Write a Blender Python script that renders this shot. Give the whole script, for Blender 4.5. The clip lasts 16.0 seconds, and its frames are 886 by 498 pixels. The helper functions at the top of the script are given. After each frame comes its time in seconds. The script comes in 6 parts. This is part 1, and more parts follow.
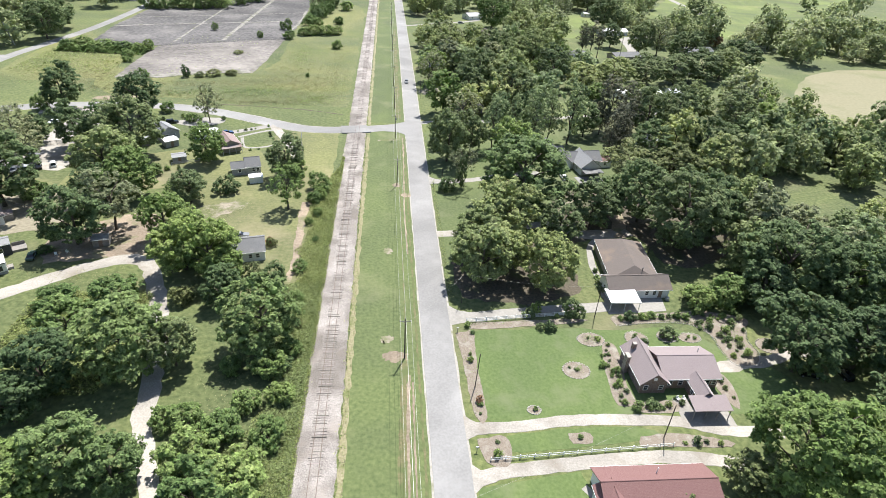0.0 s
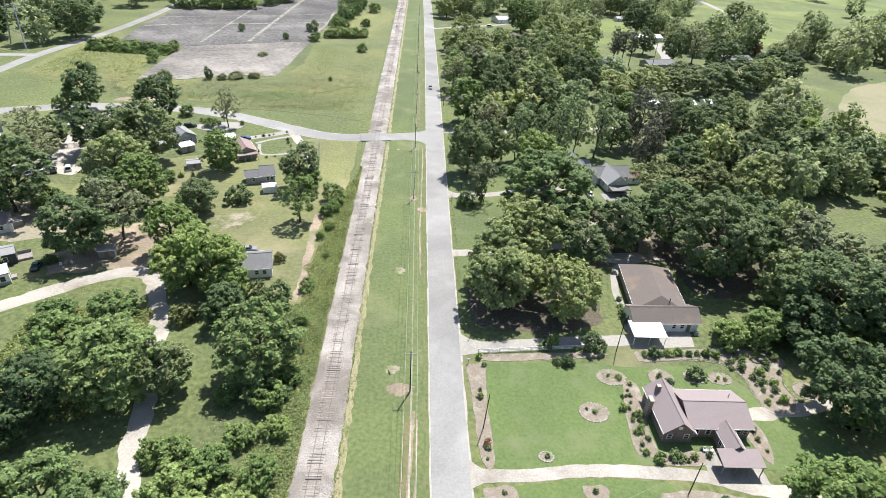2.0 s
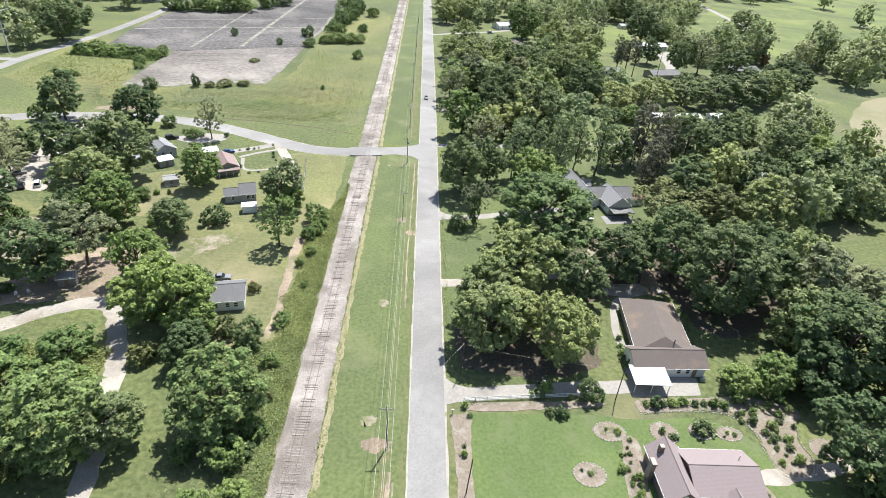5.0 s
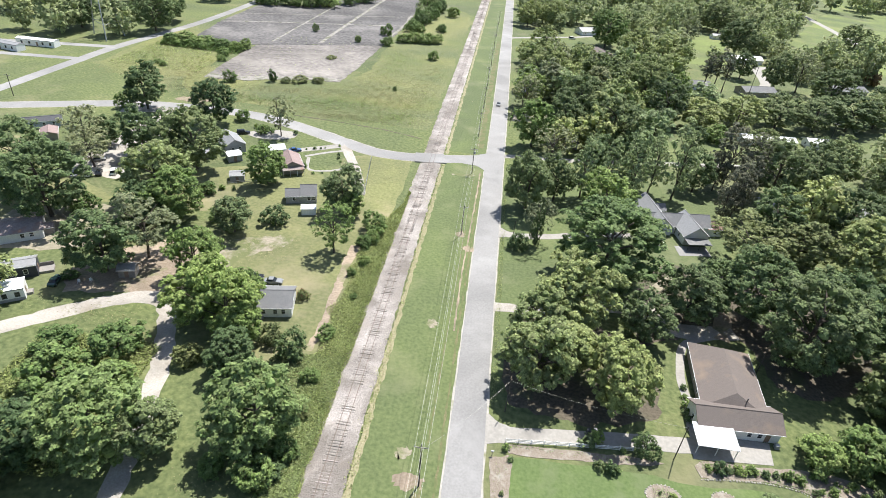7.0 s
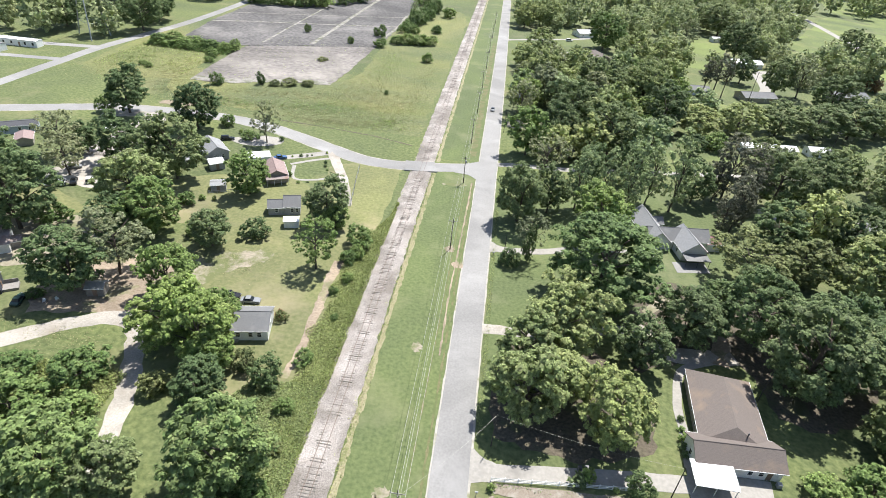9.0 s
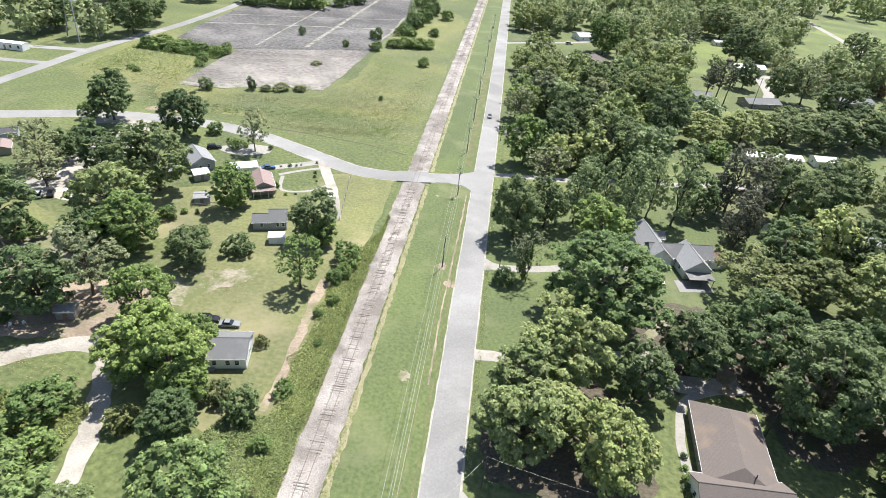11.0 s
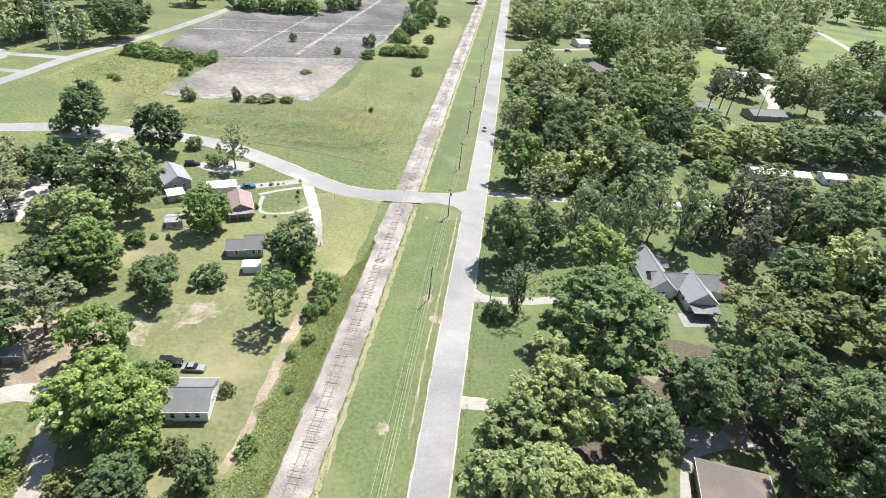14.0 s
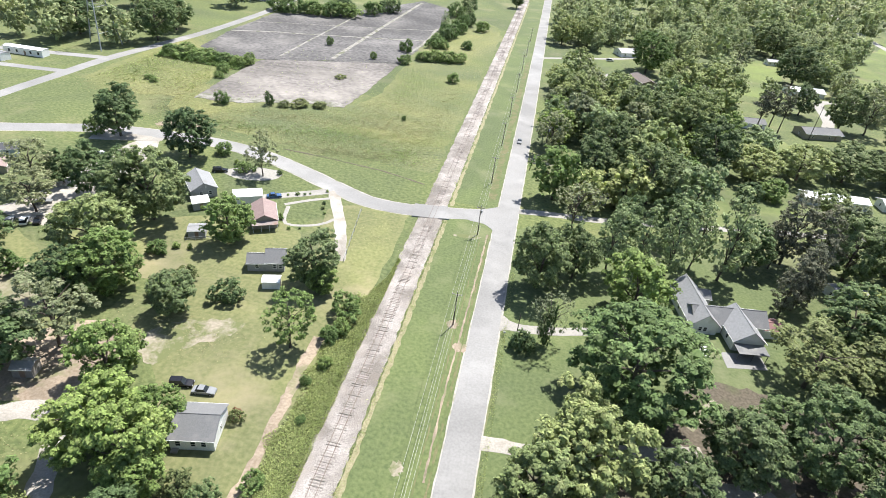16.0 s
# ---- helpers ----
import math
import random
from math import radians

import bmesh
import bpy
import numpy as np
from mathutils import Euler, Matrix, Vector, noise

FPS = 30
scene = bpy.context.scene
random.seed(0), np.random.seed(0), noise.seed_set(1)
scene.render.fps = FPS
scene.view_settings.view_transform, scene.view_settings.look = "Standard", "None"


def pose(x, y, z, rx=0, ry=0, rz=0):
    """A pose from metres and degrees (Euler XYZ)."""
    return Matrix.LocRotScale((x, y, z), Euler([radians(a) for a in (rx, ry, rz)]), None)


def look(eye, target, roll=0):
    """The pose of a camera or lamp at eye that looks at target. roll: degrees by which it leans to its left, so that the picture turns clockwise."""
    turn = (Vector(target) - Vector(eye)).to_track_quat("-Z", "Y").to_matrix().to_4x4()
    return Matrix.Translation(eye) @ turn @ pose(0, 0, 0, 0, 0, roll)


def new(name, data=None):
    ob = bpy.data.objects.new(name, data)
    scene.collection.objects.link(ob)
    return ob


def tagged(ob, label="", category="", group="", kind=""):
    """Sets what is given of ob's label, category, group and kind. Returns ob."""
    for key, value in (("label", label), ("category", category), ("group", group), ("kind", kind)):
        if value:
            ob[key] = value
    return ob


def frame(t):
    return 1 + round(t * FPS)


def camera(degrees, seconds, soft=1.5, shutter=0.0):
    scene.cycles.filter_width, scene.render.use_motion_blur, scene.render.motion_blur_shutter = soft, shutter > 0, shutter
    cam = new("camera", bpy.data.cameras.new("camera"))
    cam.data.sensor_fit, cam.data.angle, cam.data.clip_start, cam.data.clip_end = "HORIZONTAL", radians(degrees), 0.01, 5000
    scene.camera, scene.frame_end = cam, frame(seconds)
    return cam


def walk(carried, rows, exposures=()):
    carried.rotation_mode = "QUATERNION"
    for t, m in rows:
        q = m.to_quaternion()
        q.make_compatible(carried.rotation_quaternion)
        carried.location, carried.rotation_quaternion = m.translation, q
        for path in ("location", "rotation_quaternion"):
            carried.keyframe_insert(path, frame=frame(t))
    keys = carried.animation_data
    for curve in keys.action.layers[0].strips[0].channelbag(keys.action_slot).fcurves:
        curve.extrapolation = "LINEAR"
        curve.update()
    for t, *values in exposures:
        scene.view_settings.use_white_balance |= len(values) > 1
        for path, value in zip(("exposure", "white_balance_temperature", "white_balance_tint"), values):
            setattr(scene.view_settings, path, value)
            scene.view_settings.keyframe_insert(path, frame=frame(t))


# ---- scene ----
cam = camera(75.8, 16.0, soft=0.9)
PATH = [
    (0, (-11.645, -106.946, 82.652), (-11.441, -105.254, 81.607), 4.0),
    (0.5, (-10.932, -104.672, 82.647), (-10.739, -102.977, 81.603), 4.2),
    (1, (-10.321, -102.32, 82.791), (-10.154, -100.622, 81.747), 4.3),
    (1.5, (-9.32, -100.119, 83.213), (-9.196, -98.42, 82.164), 4.2),
    (2, (-8.431, -97.866, 83.581), (-8.314, -96.168, 82.529), 4.2),
    (2.5, (-7.466, -95.615, 83.774), (-7.351, -93.918, 82.722), 4.2),
    (3, (-6.729, -93.447, 83.96), (-6.612, -91.749, 82.909), 4.4),
    (3.5, (-6.031, -91.413, 84.101), (-5.911, -89.714, 83.052), 4.5),
    (4, (-5.321, -89.274, 84.145), (-5.203, -87.574, 83.098), 4.6),
    (6.3, (-4.549, -79.53, 84.643), (-4.48, -77.829, 83.595), 6.1),
    (6.5, (-4.439, -78.641, 84.75), (-4.432, -76.942, 83.695), 5.9),
    (6.7, (-3.893, -77.839, 85.038), (-3.955, -76.147, 83.974), 5.7),
    (7, (-3.075, -76.637, 85.469), (-3.186, -74.95, 84.4), 5.5),
    (7.5, (-2.296, -74.459, 85.745), (-2.408, -72.774, 84.674), 5.5),
    (8, (-1.919, -72.255, 85.872), (-2.028, -70.57, 84.8), 5.7),
    (8.5, (-1.594, -70.092, 85.879), (-1.7, -68.406, 84.807), 5.9),
    (9, (-1.453, -68.125, 86.052), (-1.555, -66.44, 84.979), 6.0),
    (11.5, (-0.059, -57.212, 86.584), (-0.161, -55.527, 85.51), 6.2),
    (12, (0.139, -55.051, 86.685), (0.038, -53.366, 85.612), 6.2),
    (12.5, (0.331, -52.886, 86.848), (0.231, -51.2, 85.777), 6.3),
    (13, (0.552, -50.827, 87.051), (0.453, -49.139, 85.982), 6.4),
    (13.5, (0.991, -48.567, 87.313), (0.889, -46.88, 86.243), 6.4),
    (14, (1.272, -46.275, 87.435), (1.171, -44.588, 86.365), 6.4),
    (14.5, (1.537, -44.037, 87.526), (1.436, -42.349, 86.458), 6.5),
    (15, (1.587, -41.999, 87.598), (1.489, -40.309, 86.533), 6.7),
    (15.5, (1.488, -39.786, 87.698), (1.392, -38.095, 86.634), 6.8),
    (15.6, (1.385, -39.315, 87.728), (1.284, -37.625, 86.664), 6.8),
    (15.8, (1.180, -38.374, 87.789), (1.027, -36.691, 86.720), 6.8),
    (16, (0.975, -37.432, 87.849), (0.765, -35.758, 86.775), 6.7),
]
walk(cam, [(t, look(e, g, r)) for t, e, g, r in PATH], [(0, 1.03), (4, 1.03), (8, 1.06), (12, 1.11), (16, 1.17)])

# ---- light ----
SUN_FROM = Vector((0.20, 0.46, 0.95)).normalized()
world = bpy.data.worlds.new("sky")
scene.world = world
world.use_nodes = True
wn = world.node_tree
sky = wn.nodes.new("ShaderNodeTexSky")
sky.sky_type = "NISHITA"
sky.sun_disc = False
sky.sun_elevation = math.asin(SUN_FROM.z)
sky.sun_rotation = math.atan2(SUN_FROM.x, SUN_FROM.y)
bg = wn.nodes["Background"]
bg.inputs["Strength"].default_value = 0.085
wn.links.new(sky.outputs[0], bg.inputs["Color"])
sun_data = bpy.data.lights.new("sun", "SUN")
sun_data.energy = 4.2
sun_data.angle = radians(0.6)
sun_data.color = (1.0, 0.982, 0.945)
sun = new("sun", sun_data)
sun.matrix_world = look(SUN_FROM * 300, (0, 0, 0))

# ---- materials ----


def mat(name, c1, c2, scale=1.0, rough=0.9, bump=0.3, c3=None, fine=8.0, metal=0.0, dist=0.05, vary=0.0, wave=None, translucent=0.0, patch_at=(0.52, 0.68), macro=0.0, tint=(0.62, 0.60, 0.30)):
    """Two scales of noise between three colours, with fine relief."""
    m = bpy.data.materials.new(name)
    m.use_nodes = True
    t = m.node_tree
    N, L = t.nodes.new, t.links.new
    p = t.nodes["Principled BSDF"]
    p.inputs["Roughness"].default_value = rough
    p.inputs["Metallic"].default_value = metal
    co = N("ShaderNodeTexCoord").outputs["Object"]
    n1 = N("ShaderNodeTexNoise")
    n1.inputs["Scale"].default_value = scale
    n1.inputs["Detail"].default_value = 6
    n1.inputs["Roughness"].default_value = 0.65
    n2 = N("ShaderNodeTexNoise")
    n2.inputs["Scale"].default_value = scale * fine
    n2.inputs["Detail"].default_value = 4
    L(co, n1.inputs["Vector"])
    L(co, n2.inputs["Vector"])
    r1 = N("ShaderNodeValToRGB")
    r1.color_ramp.elements[0].position, r1.color_ramp.elements[1].position = 0.32, 0.68
    r1.color_ramp.elements[0].color, r1.color_ramp.elements[1].color = (*c1, 1), (*c2, 1)
    L(n2.outputs["Fac"], r1.inputs["Fac"])
    col = r1.outputs["Color"]
    mx = N("ShaderNodeMix")
    mx.data_type = "RGBA"
    r2 = N("ShaderNodeValToRGB")
    r2.color_ramp.elements[0].position, r2.color_ramp.elements[1].position = patch_at
    L(n1.outputs["Fac"], r2.inputs["Fac"])
    L(r2.outputs["Color"], mx.inputs["Factor"])
    L(col, mx.inputs["A"])
    mx.inputs["B"].default_value = (*(c3 or tuple(0.5 * (a + b) * 0.8 for a, b in zip(c1, c2))), 1)
    col = mx.outputs["Result"]
    height = n2.outputs["Fac"]
    if wave:
        w = N("ShaderNodeTexWave")
        w.bands_direction = wave[0]
        w.inputs["Scale"].default_value = wave[1]
        w.inputs["Distortion"].default_value = wave[2]
        w.inputs["Detail"].default_value = 2
        L(co, w.inputs["Vector"])
        wm = N("ShaderNodeMix")
        wm.data_type = "RGBA"
        wm.blend_type = "MULTIPLY"
        wm.inputs["Factor"].default_value = wave[3]
        L(col, wm.inputs["A"])
        L(w.outputs["Color"], wm.inputs["B"])
        col = wm.outputs["Result"]
    if macro:
        n3 = N("ShaderNodeTexNoise")
        n3.inputs["Scale"].default_value = scale * 0.55
        n3.inputs["Detail"].default_value = 5
        n3.inputs["Roughness"].default_value = 0.6
        n3.inputs["Distortion"].default_value = 0.8
        sh = N("ShaderNodeMapping")
        sh.inputs["Location"].default_value = (71, 33, 9)
        L(co, sh.inputs["Vector"])
        L(sh.outputs["Vector"], n3.inputs["Vector"])
        r3 = N("ShaderNodeValToRGB")
        r3.color_ramp.elements[0].position, r3.color_ramp.elements[1].position = 0.36, 0.64
        r3.color_ramp.elements[0].color, r3.color_ramp.elements[1].color = (0.5 - tint[0] * 0.5, 0.5 - tint[1] * 0.5, 0.5 - tint[2] * 0.5, 1), (0.5 + tint[0] * 0.5, 0.5 + tint[1] * 0.5, 0.5 + tint[2] * 0.5, 1)
        L(n3.outputs["Fac"], r3.inputs["Fac"])
        m3 = N("ShaderNodeMix")
        m3.data_type = "RGBA"
        m3.blend_type = "OVERLAY"
        m3.inputs["Factor"].default_value = macro
        L(col, m3.inputs["A"])
        L(r3.outputs["Color"], m3.inputs["B"])
        col = m3.outputs["Result"]
    if vary:
        oi = N("ShaderNodeObjectInfo")
        hs = N("ShaderNodeHueSaturation")
        mr = N("ShaderNodeMapRange")
        mr.inputs["To Min"].default_value, mr.inputs["To Max"].default_value = 1 - vary, 1 + vary
        L(oi.outputs["Random"], mr.inputs["Value"])
        L(mr.outputs["Result"], hs.inputs["Value"])
        mh = N("ShaderNodeMapRange")
        mh.inputs["To Min"].default_value, mh.inputs["To Max"].default_value = 0.5 + vary * 0.06, 0.5 - vary * 0.06
        L(oi.outputs["Random"], mh.inputs["Value"])
        L(mh.outputs["Result"], hs.inputs["Hue"])
        L(col, hs.inputs["Color"])
        col = hs.outputs["Color"]
    if translucent:
        isl = N("ShaderNodeNewGeometry").outputs["Random Per Island"]
        mi = N("ShaderNodeMapRange")
        mi.inputs["To Min"].default_value, mi.inputs["To Max"].default_value = 0.55, 1.45
        L(isl, mi.inputs["Value"])
        hv = N("ShaderNodeHueSaturation")
        L(mi.outputs["Result"], hv.inputs["Value"])
        L(col, hv.inputs["Color"])
        col = hv.outputs["Color"]
    L(col, p.inputs["Base Color"])
    if bump:
        b = N("ShaderNodeBump")
        b.inputs["Strength"].default_value = bump
        b.inputs["Distance"].default_value = dist
        L(height, b.inputs["Height"])
        L(b.outputs["Normal"], p.inputs["Normal"])
    if translucent:
        tr = N("ShaderNodeBsdfTranslucent")
        L(col, tr.inputs["Color"])
        ms = N("ShaderNodeMixShader")
        ms.inputs[0].default_value = translucent
        L(p.outputs[0], ms.inputs[1])
        L(tr.outputs[0], ms.inputs[2])
        L(ms.outputs[0], t.nodes["Material Output"].inputs["Surface"])
    return m


M = {}
M["ground"] = mat("rough_grass", (0.066, 0.088, 0.028), (0.140, 0.160, 0.060), 0.035, 0.95, 0.7, (0.170, 0.166, 0.080), fine=26, dist=0.3, macro=0.4, tint=(0.45, 0.4, 0.2))
M["lawn"] = mat("mown_lawn", (0.073, 0.099, 0.034), (0.125, 0.150, 0.058), 0.06, 0.95, 0.5, (0.151, 0.163, 0.076), fine=22, dist=0.15, macro=0.3, tint=(0.4, 0.38, 0.2))
M["garden_lawn"] = mat("garden_lawn", (0.082, 0.122, 0.034), (0.124, 0.166, 0.055), 0.09, 0.95, 0.4, (0.145, 0.172, 0.074), fine=18, dist=0.1, macro=0.3, tint=(0.4, 0.35, 0.2))
M["dry_lawn"] = mat("dry_lawn", (0.121, 0.134, 0.050), (0.190, 0.189, 0.082), 0.05, 0.95, 0.5, (0.236, 0.209, 0.116), fine=20, dist=0.15, macro=0.4, tint=(0.4, 0.38, 0.25))
M["meadow"] = mat("meadow", (0.098, 0.112, 0.040), (0.205, 0.205, 0.086), 0.022, 0.95, 0.9, (0.112, 0.132, 0.046), fine=40, dist=0.45, patch_at=(0.44, 0.62), macro=0.5, tint=(0.6, 0.45, 0.25))
M["pasture"] = mat("pasture", (0.100, 0.132, 0.037), (0.137, 0.163, 0.053), 0.03, 0.95, 0.4, (0.158, 0.163, 0.069), fine=20, dist=0.1, macro=0.5)
M["hay"] = mat("cut_hayfield", (0.208, 0.189, 0.109), (0.248, 0.228, 0.139), 0.03, 0.95, 0.4, (0.178, 0.178, 0.090), fine=20, dist=0.1)
M["dry"] = mat("dry_weeds", (0.200, 0.180, 0.095), (0.300, 0.270, 0.165), 0.25, 0.95, 0.6, (0.130, 0.150, 0.050), fine=10, dist=0.2)
M["road"] = mat("worn_asphalt", (0.212, 0.205, 0.196), (0.256, 0.248, 0.238), 0.07, 0.88, 0.15, (0.282, 0.273, 0.262), fine=30, dist=0.02, macro=0.3, tint=(0.5, 0.5, 0.5))
M["road_edge"] = mat("crumbled_road_edge", (0.310, 0.285, 0.248), (0.384, 0.360, 0.322), 0.3, 0.95, 0.5, (0.186, 0.186, 0.105), fine=8)
M["concrete"] = mat("old_concrete", (0.264, 0.247, 0.221), (0.326, 0.306, 0.274), 0.12, 0.9, 0.2, (0.221, 0.206, 0.184), fine=12)
M["slab"] = mat("stained_concrete_pad", (0.120, 0.106, 0.096), (0.225, 0.202, 0.182), 0.03, 0.92, 0.4, (0.285, 0.258, 0.225), fine=14, patch_at=(0.48, 0.70), macro=0.6, tint=(0.6, 0.6, 0.6))
M["slab_seam"] = mat("pale_seam", (0.215, 0.198, 0.176), (0.310, 0.288, 0.255), 0.2, 0.92, 0.2, (0.120, 0.125, 0.075), fine=10, patch_at=(0.46, 0.60))
M["gravel"] = mat("pale_gravel", (0.300, 0.272, 0.235), (0.400, 0.370, 0.325), 0.12, 0.95, 0.6, (0.255, 0.222, 0.180), fine=24, dist=0.08, macro=0.4, tint=(0.5, 0.5, 0.5))
M["dirt"] = mat("bare_dirt", (0.213, 0.163, 0.115), (0.306, 0.247, 0.185), 0.15, 0.95, 0.5, (0.156, 0.163, 0.075), fine=12, macro=0.5, tint=(0.5, 0.5, 0.5))
M["yard"] = mat("worn_yard", (0.205, 0.180, 0.122), (0.290, 0.258, 0.190), 0.08, 0.95, 0.5, (0.140, 0.150, 0.068), fine=14)
M["worn_grass"] = mat("worn_brown_grass", (0.110, 0.112, 0.046), (0.172, 0.152, 0.078), 0.3, 0.95, 0.5, (0.095, 0.118, 0.042), fine=8, patch_at=(0.46, 0.58))
# darker tone of the pad concrete, for the far half and one seam
M["slab_dark"] = mat("dark_pad_concrete", (0.060, 0.056, 0.054), (0.140, 0.130, 0.122), 0.035, 0.92, 0.4, (0.175, 0.162, 0.148), fine=14, patch_at=(0.52, 0.72), macro=0.6, tint=(0.6, 0.6, 0.6))
M["sand"] = mat("sandy_patch", (0.240, 0.205, 0.150), (0.330, 0.290, 0.225), 0.18, 0.95, 0.4, (0.125, 0.138, 0.055), fine=9, patch_at=(0.42, 0.56))
M["ballast"] = mat("railway_ballast", (0.180, 0.160, 0.143), (0.355, 0.320, 0.290), 0.16, 0.95, 1.0, (0.275, 0.240, 0.210), fine=30, dist=0.14, macro=0.7, tint=(0.5, 0.52, 0.55))
M["litter"] = mat("leaf_litter", (0.060, 0.050, 0.034), (0.125, 0.102, 0.072), 0.10, 0.95, 0.6, (0.075, 0.085, 0.036), fine=16)
M["mulch"] = mat("pine_straw_mulch", (0.165, 0.132, 0.102), (0.262, 0.222, 0.175), 0.5, 0.95, 0.6, (0.300, 0.275, 0.232), fine=10)
M["stone"] = mat("pale_edging_stone", (0.279, 0.260, 0.223), (0.384, 0.360, 0.310), 1.5, 0.9, 0.3, vary=0.2)
M["tie"] = mat("weathered_tie", (0.165, 0.146, 0.131), (0.285, 0.256, 0.230), 1.2, 0.95, 0.5, vary=0.4)
M["rail"] = mat("rusty_rail", (0.105, 0.076, 0.062), (0.165, 0.125, 0.102), 2.0, 0.6, 0.2, metal=0.3)
M["pole"] = mat("creosoted_pole", (0.037, 0.031, 0.026), (0.074, 0.062, 0.053), 1.5, 0.9, 0.4)
M["wire"] = mat("aluminium_wire", (0.260, 0.260, 0.223), (0.322, 0.322, 0.285), 0.5, 0.5, 0.0, metal=0.3)
M["ceramic"] = mat("grey_insulator", (0.248, 0.260, 0.273), (0.341, 0.347, 0.360), 3.0, 0.3, 0.0)
M["steel"] = mat("pale_steel", (0.341, 0.353, 0.360), (0.422, 0.428, 0.434), 0.6, 0.5, 0.1, metal=0.3)
M["bark"] = mat("bark", (0.062, 0.050, 0.037), (0.118, 0.096, 0.074), 2.5, 0.95, 0.8, vary=0.2)
M["white"] = mat("white_siding", (0.72, 0.72, 0.70), (0.82, 0.82, 0.80), 0.5, 0.6, 0.15, (0.64, 0.63, 0.59), wave=("Z", 1.6, 0.1, 0.10))
M["white_metal"] = mat("white_sheet_metal", (0.80, 0.80, 0.79), (0.88, 0.88, 0.87), 0.3, 0.45, 0.1, (0.72, 0.71, 0.68), wave=("X", 1.2, 0.0, 0.06))
M["blue_siding"] = mat("navy_siding", (0.03, 0.035, 0.055), (0.05, 0.055, 0.08), 0.6, 0.55, 0.15, wave=("Z", 1.6, 0.1, 0.15))
M["pale_blue"] = mat("pale_blue_siding", (0.310, 0.360, 0.397), (0.360, 0.403, 0.434), 0.6, 0.6, 0.15)
M["tan"] = mat("tan_siding", (0.260, 0.236, 0.192), (0.322, 0.291, 0.242), 0.6, 0.7, 0.15)
M["grey_siding"] = mat("grey_siding", (0.298, 0.298, 0.298), (0.360, 0.360, 0.360), 0.6, 0.7, 0.15, wave=("Z", 1.6, 0.1, 0.12))
M["trim"] = mat("white_trim", (0.74, 0.74, 0.72), (0.82, 0.82, 0.80), 1.5, 0.5, 0.1)
M["dark_trim"] = mat("dark_trim", (0.05, 0.05, 0.055), (0.08, 0.08, 0.085), 1.5, 0.5, 0.1)
M["glass"] = mat("window_glass", (0.02, 0.025, 0.03), (0.03, 0.035, 0.04), 1.0, 0.08, 0.0)
M["door"] = mat("painted_door", (0.186, 0.124, 0.087), (0.236, 0.167, 0.124), 1.0, 0.5, 0.1)
M["timber"] = mat("grey_timber", (0.211, 0.192, 0.174), (0.298, 0.279, 0.254), 1.2, 0.85, 0.4)
M["r_mauve"] = mat("mauve_shingles", (0.232, 0.186, 0.186), (0.306, 0.256, 0.252), 0.25, 0.9, 0.4, (0.262, 0.218, 0.214), fine=30, wave=("Y", 1.6, 0.5, 0.10))
M["r_brown"] = mat("brown_shingles", (0.124, 0.102, 0.090), (0.174, 0.146, 0.130), 0.16, 0.92, 0.4, (0.211, 0.161, 0.124), fine=34, wave=("Y", 1.6, 0.5, 0.12))
M["r_grey"] = mat("grey_shingles", (0.136, 0.136, 0.136), (0.192, 0.192, 0.192), 0.25, 0.92, 0.4, (0.223, 0.217, 0.211), fine=30, wave=("Y", 1.6, 0.5, 0.10))
M["r_pale"] = mat("pale_metal_roof", (0.230, 0.230, 0.232), (0.290, 0.290, 0.292), 0.25, 0.6, 0.2, (0.205, 0.198, 0.188), wave=("X", 1.3, 0.0, 0.10))
M["r_dark"] = mat("dark_shingles", (0.056, 0.056, 0.062), (0.087, 0.087, 0.093), 0.3, 0.9, 0.4, fine=30)
M["r_red"] = mat("red_shingles", (0.172, 0.085, 0.078), (0.232, 0.130, 0.120), 0.2, 0.9, 0.4, (0.200, 0.108, 0.100), fine=30, wave=("Y", 1.6, 0.5, 0.10))
M["r_pink"] = mat("faded_red_metal", (0.235, 0.162, 0.148), (0.300, 0.222, 0.204), 0.25, 0.7, 0.3, (0.220, 0.140, 0.125), wave=("X", 1.3, 0.0, 0.12))
M["r_rust"] = mat("rusting_roof", (0.209, 0.169, 0.153), (0.290, 0.242, 0.226), 0.3, 0.85, 0.4, (0.242, 0.137, 0.096))
M["tyre"] = mat("tyre", (0.02, 0.02, 0.02), (0.03, 0.03, 0.03), 4, 0.9, 0.1)
for key, c in (("black", (0.012, 0.012, 0.014)), ("white", (0.75, 0.75, 0.74)), ("silver", (0.22, 0.225, 0.23)), ("blue", (0.05, 0.10, 0.22)), ("green", (0.03, 0.06, 0.05)), ("tan", (0.4, 0.36, 0.3))):
    M["car_" + key] = mat("car_paint_" + key, c, tuple(v * 1.1 for v in c), 0.6, 0.25, 0.0)


def leaf(name, c1, c2, c3, tr=0.34):
    return mat(name, c1, c2, 2.2, 0.8, 0.0, c3, fine=9.0, vary=0.22, translucent=tr)


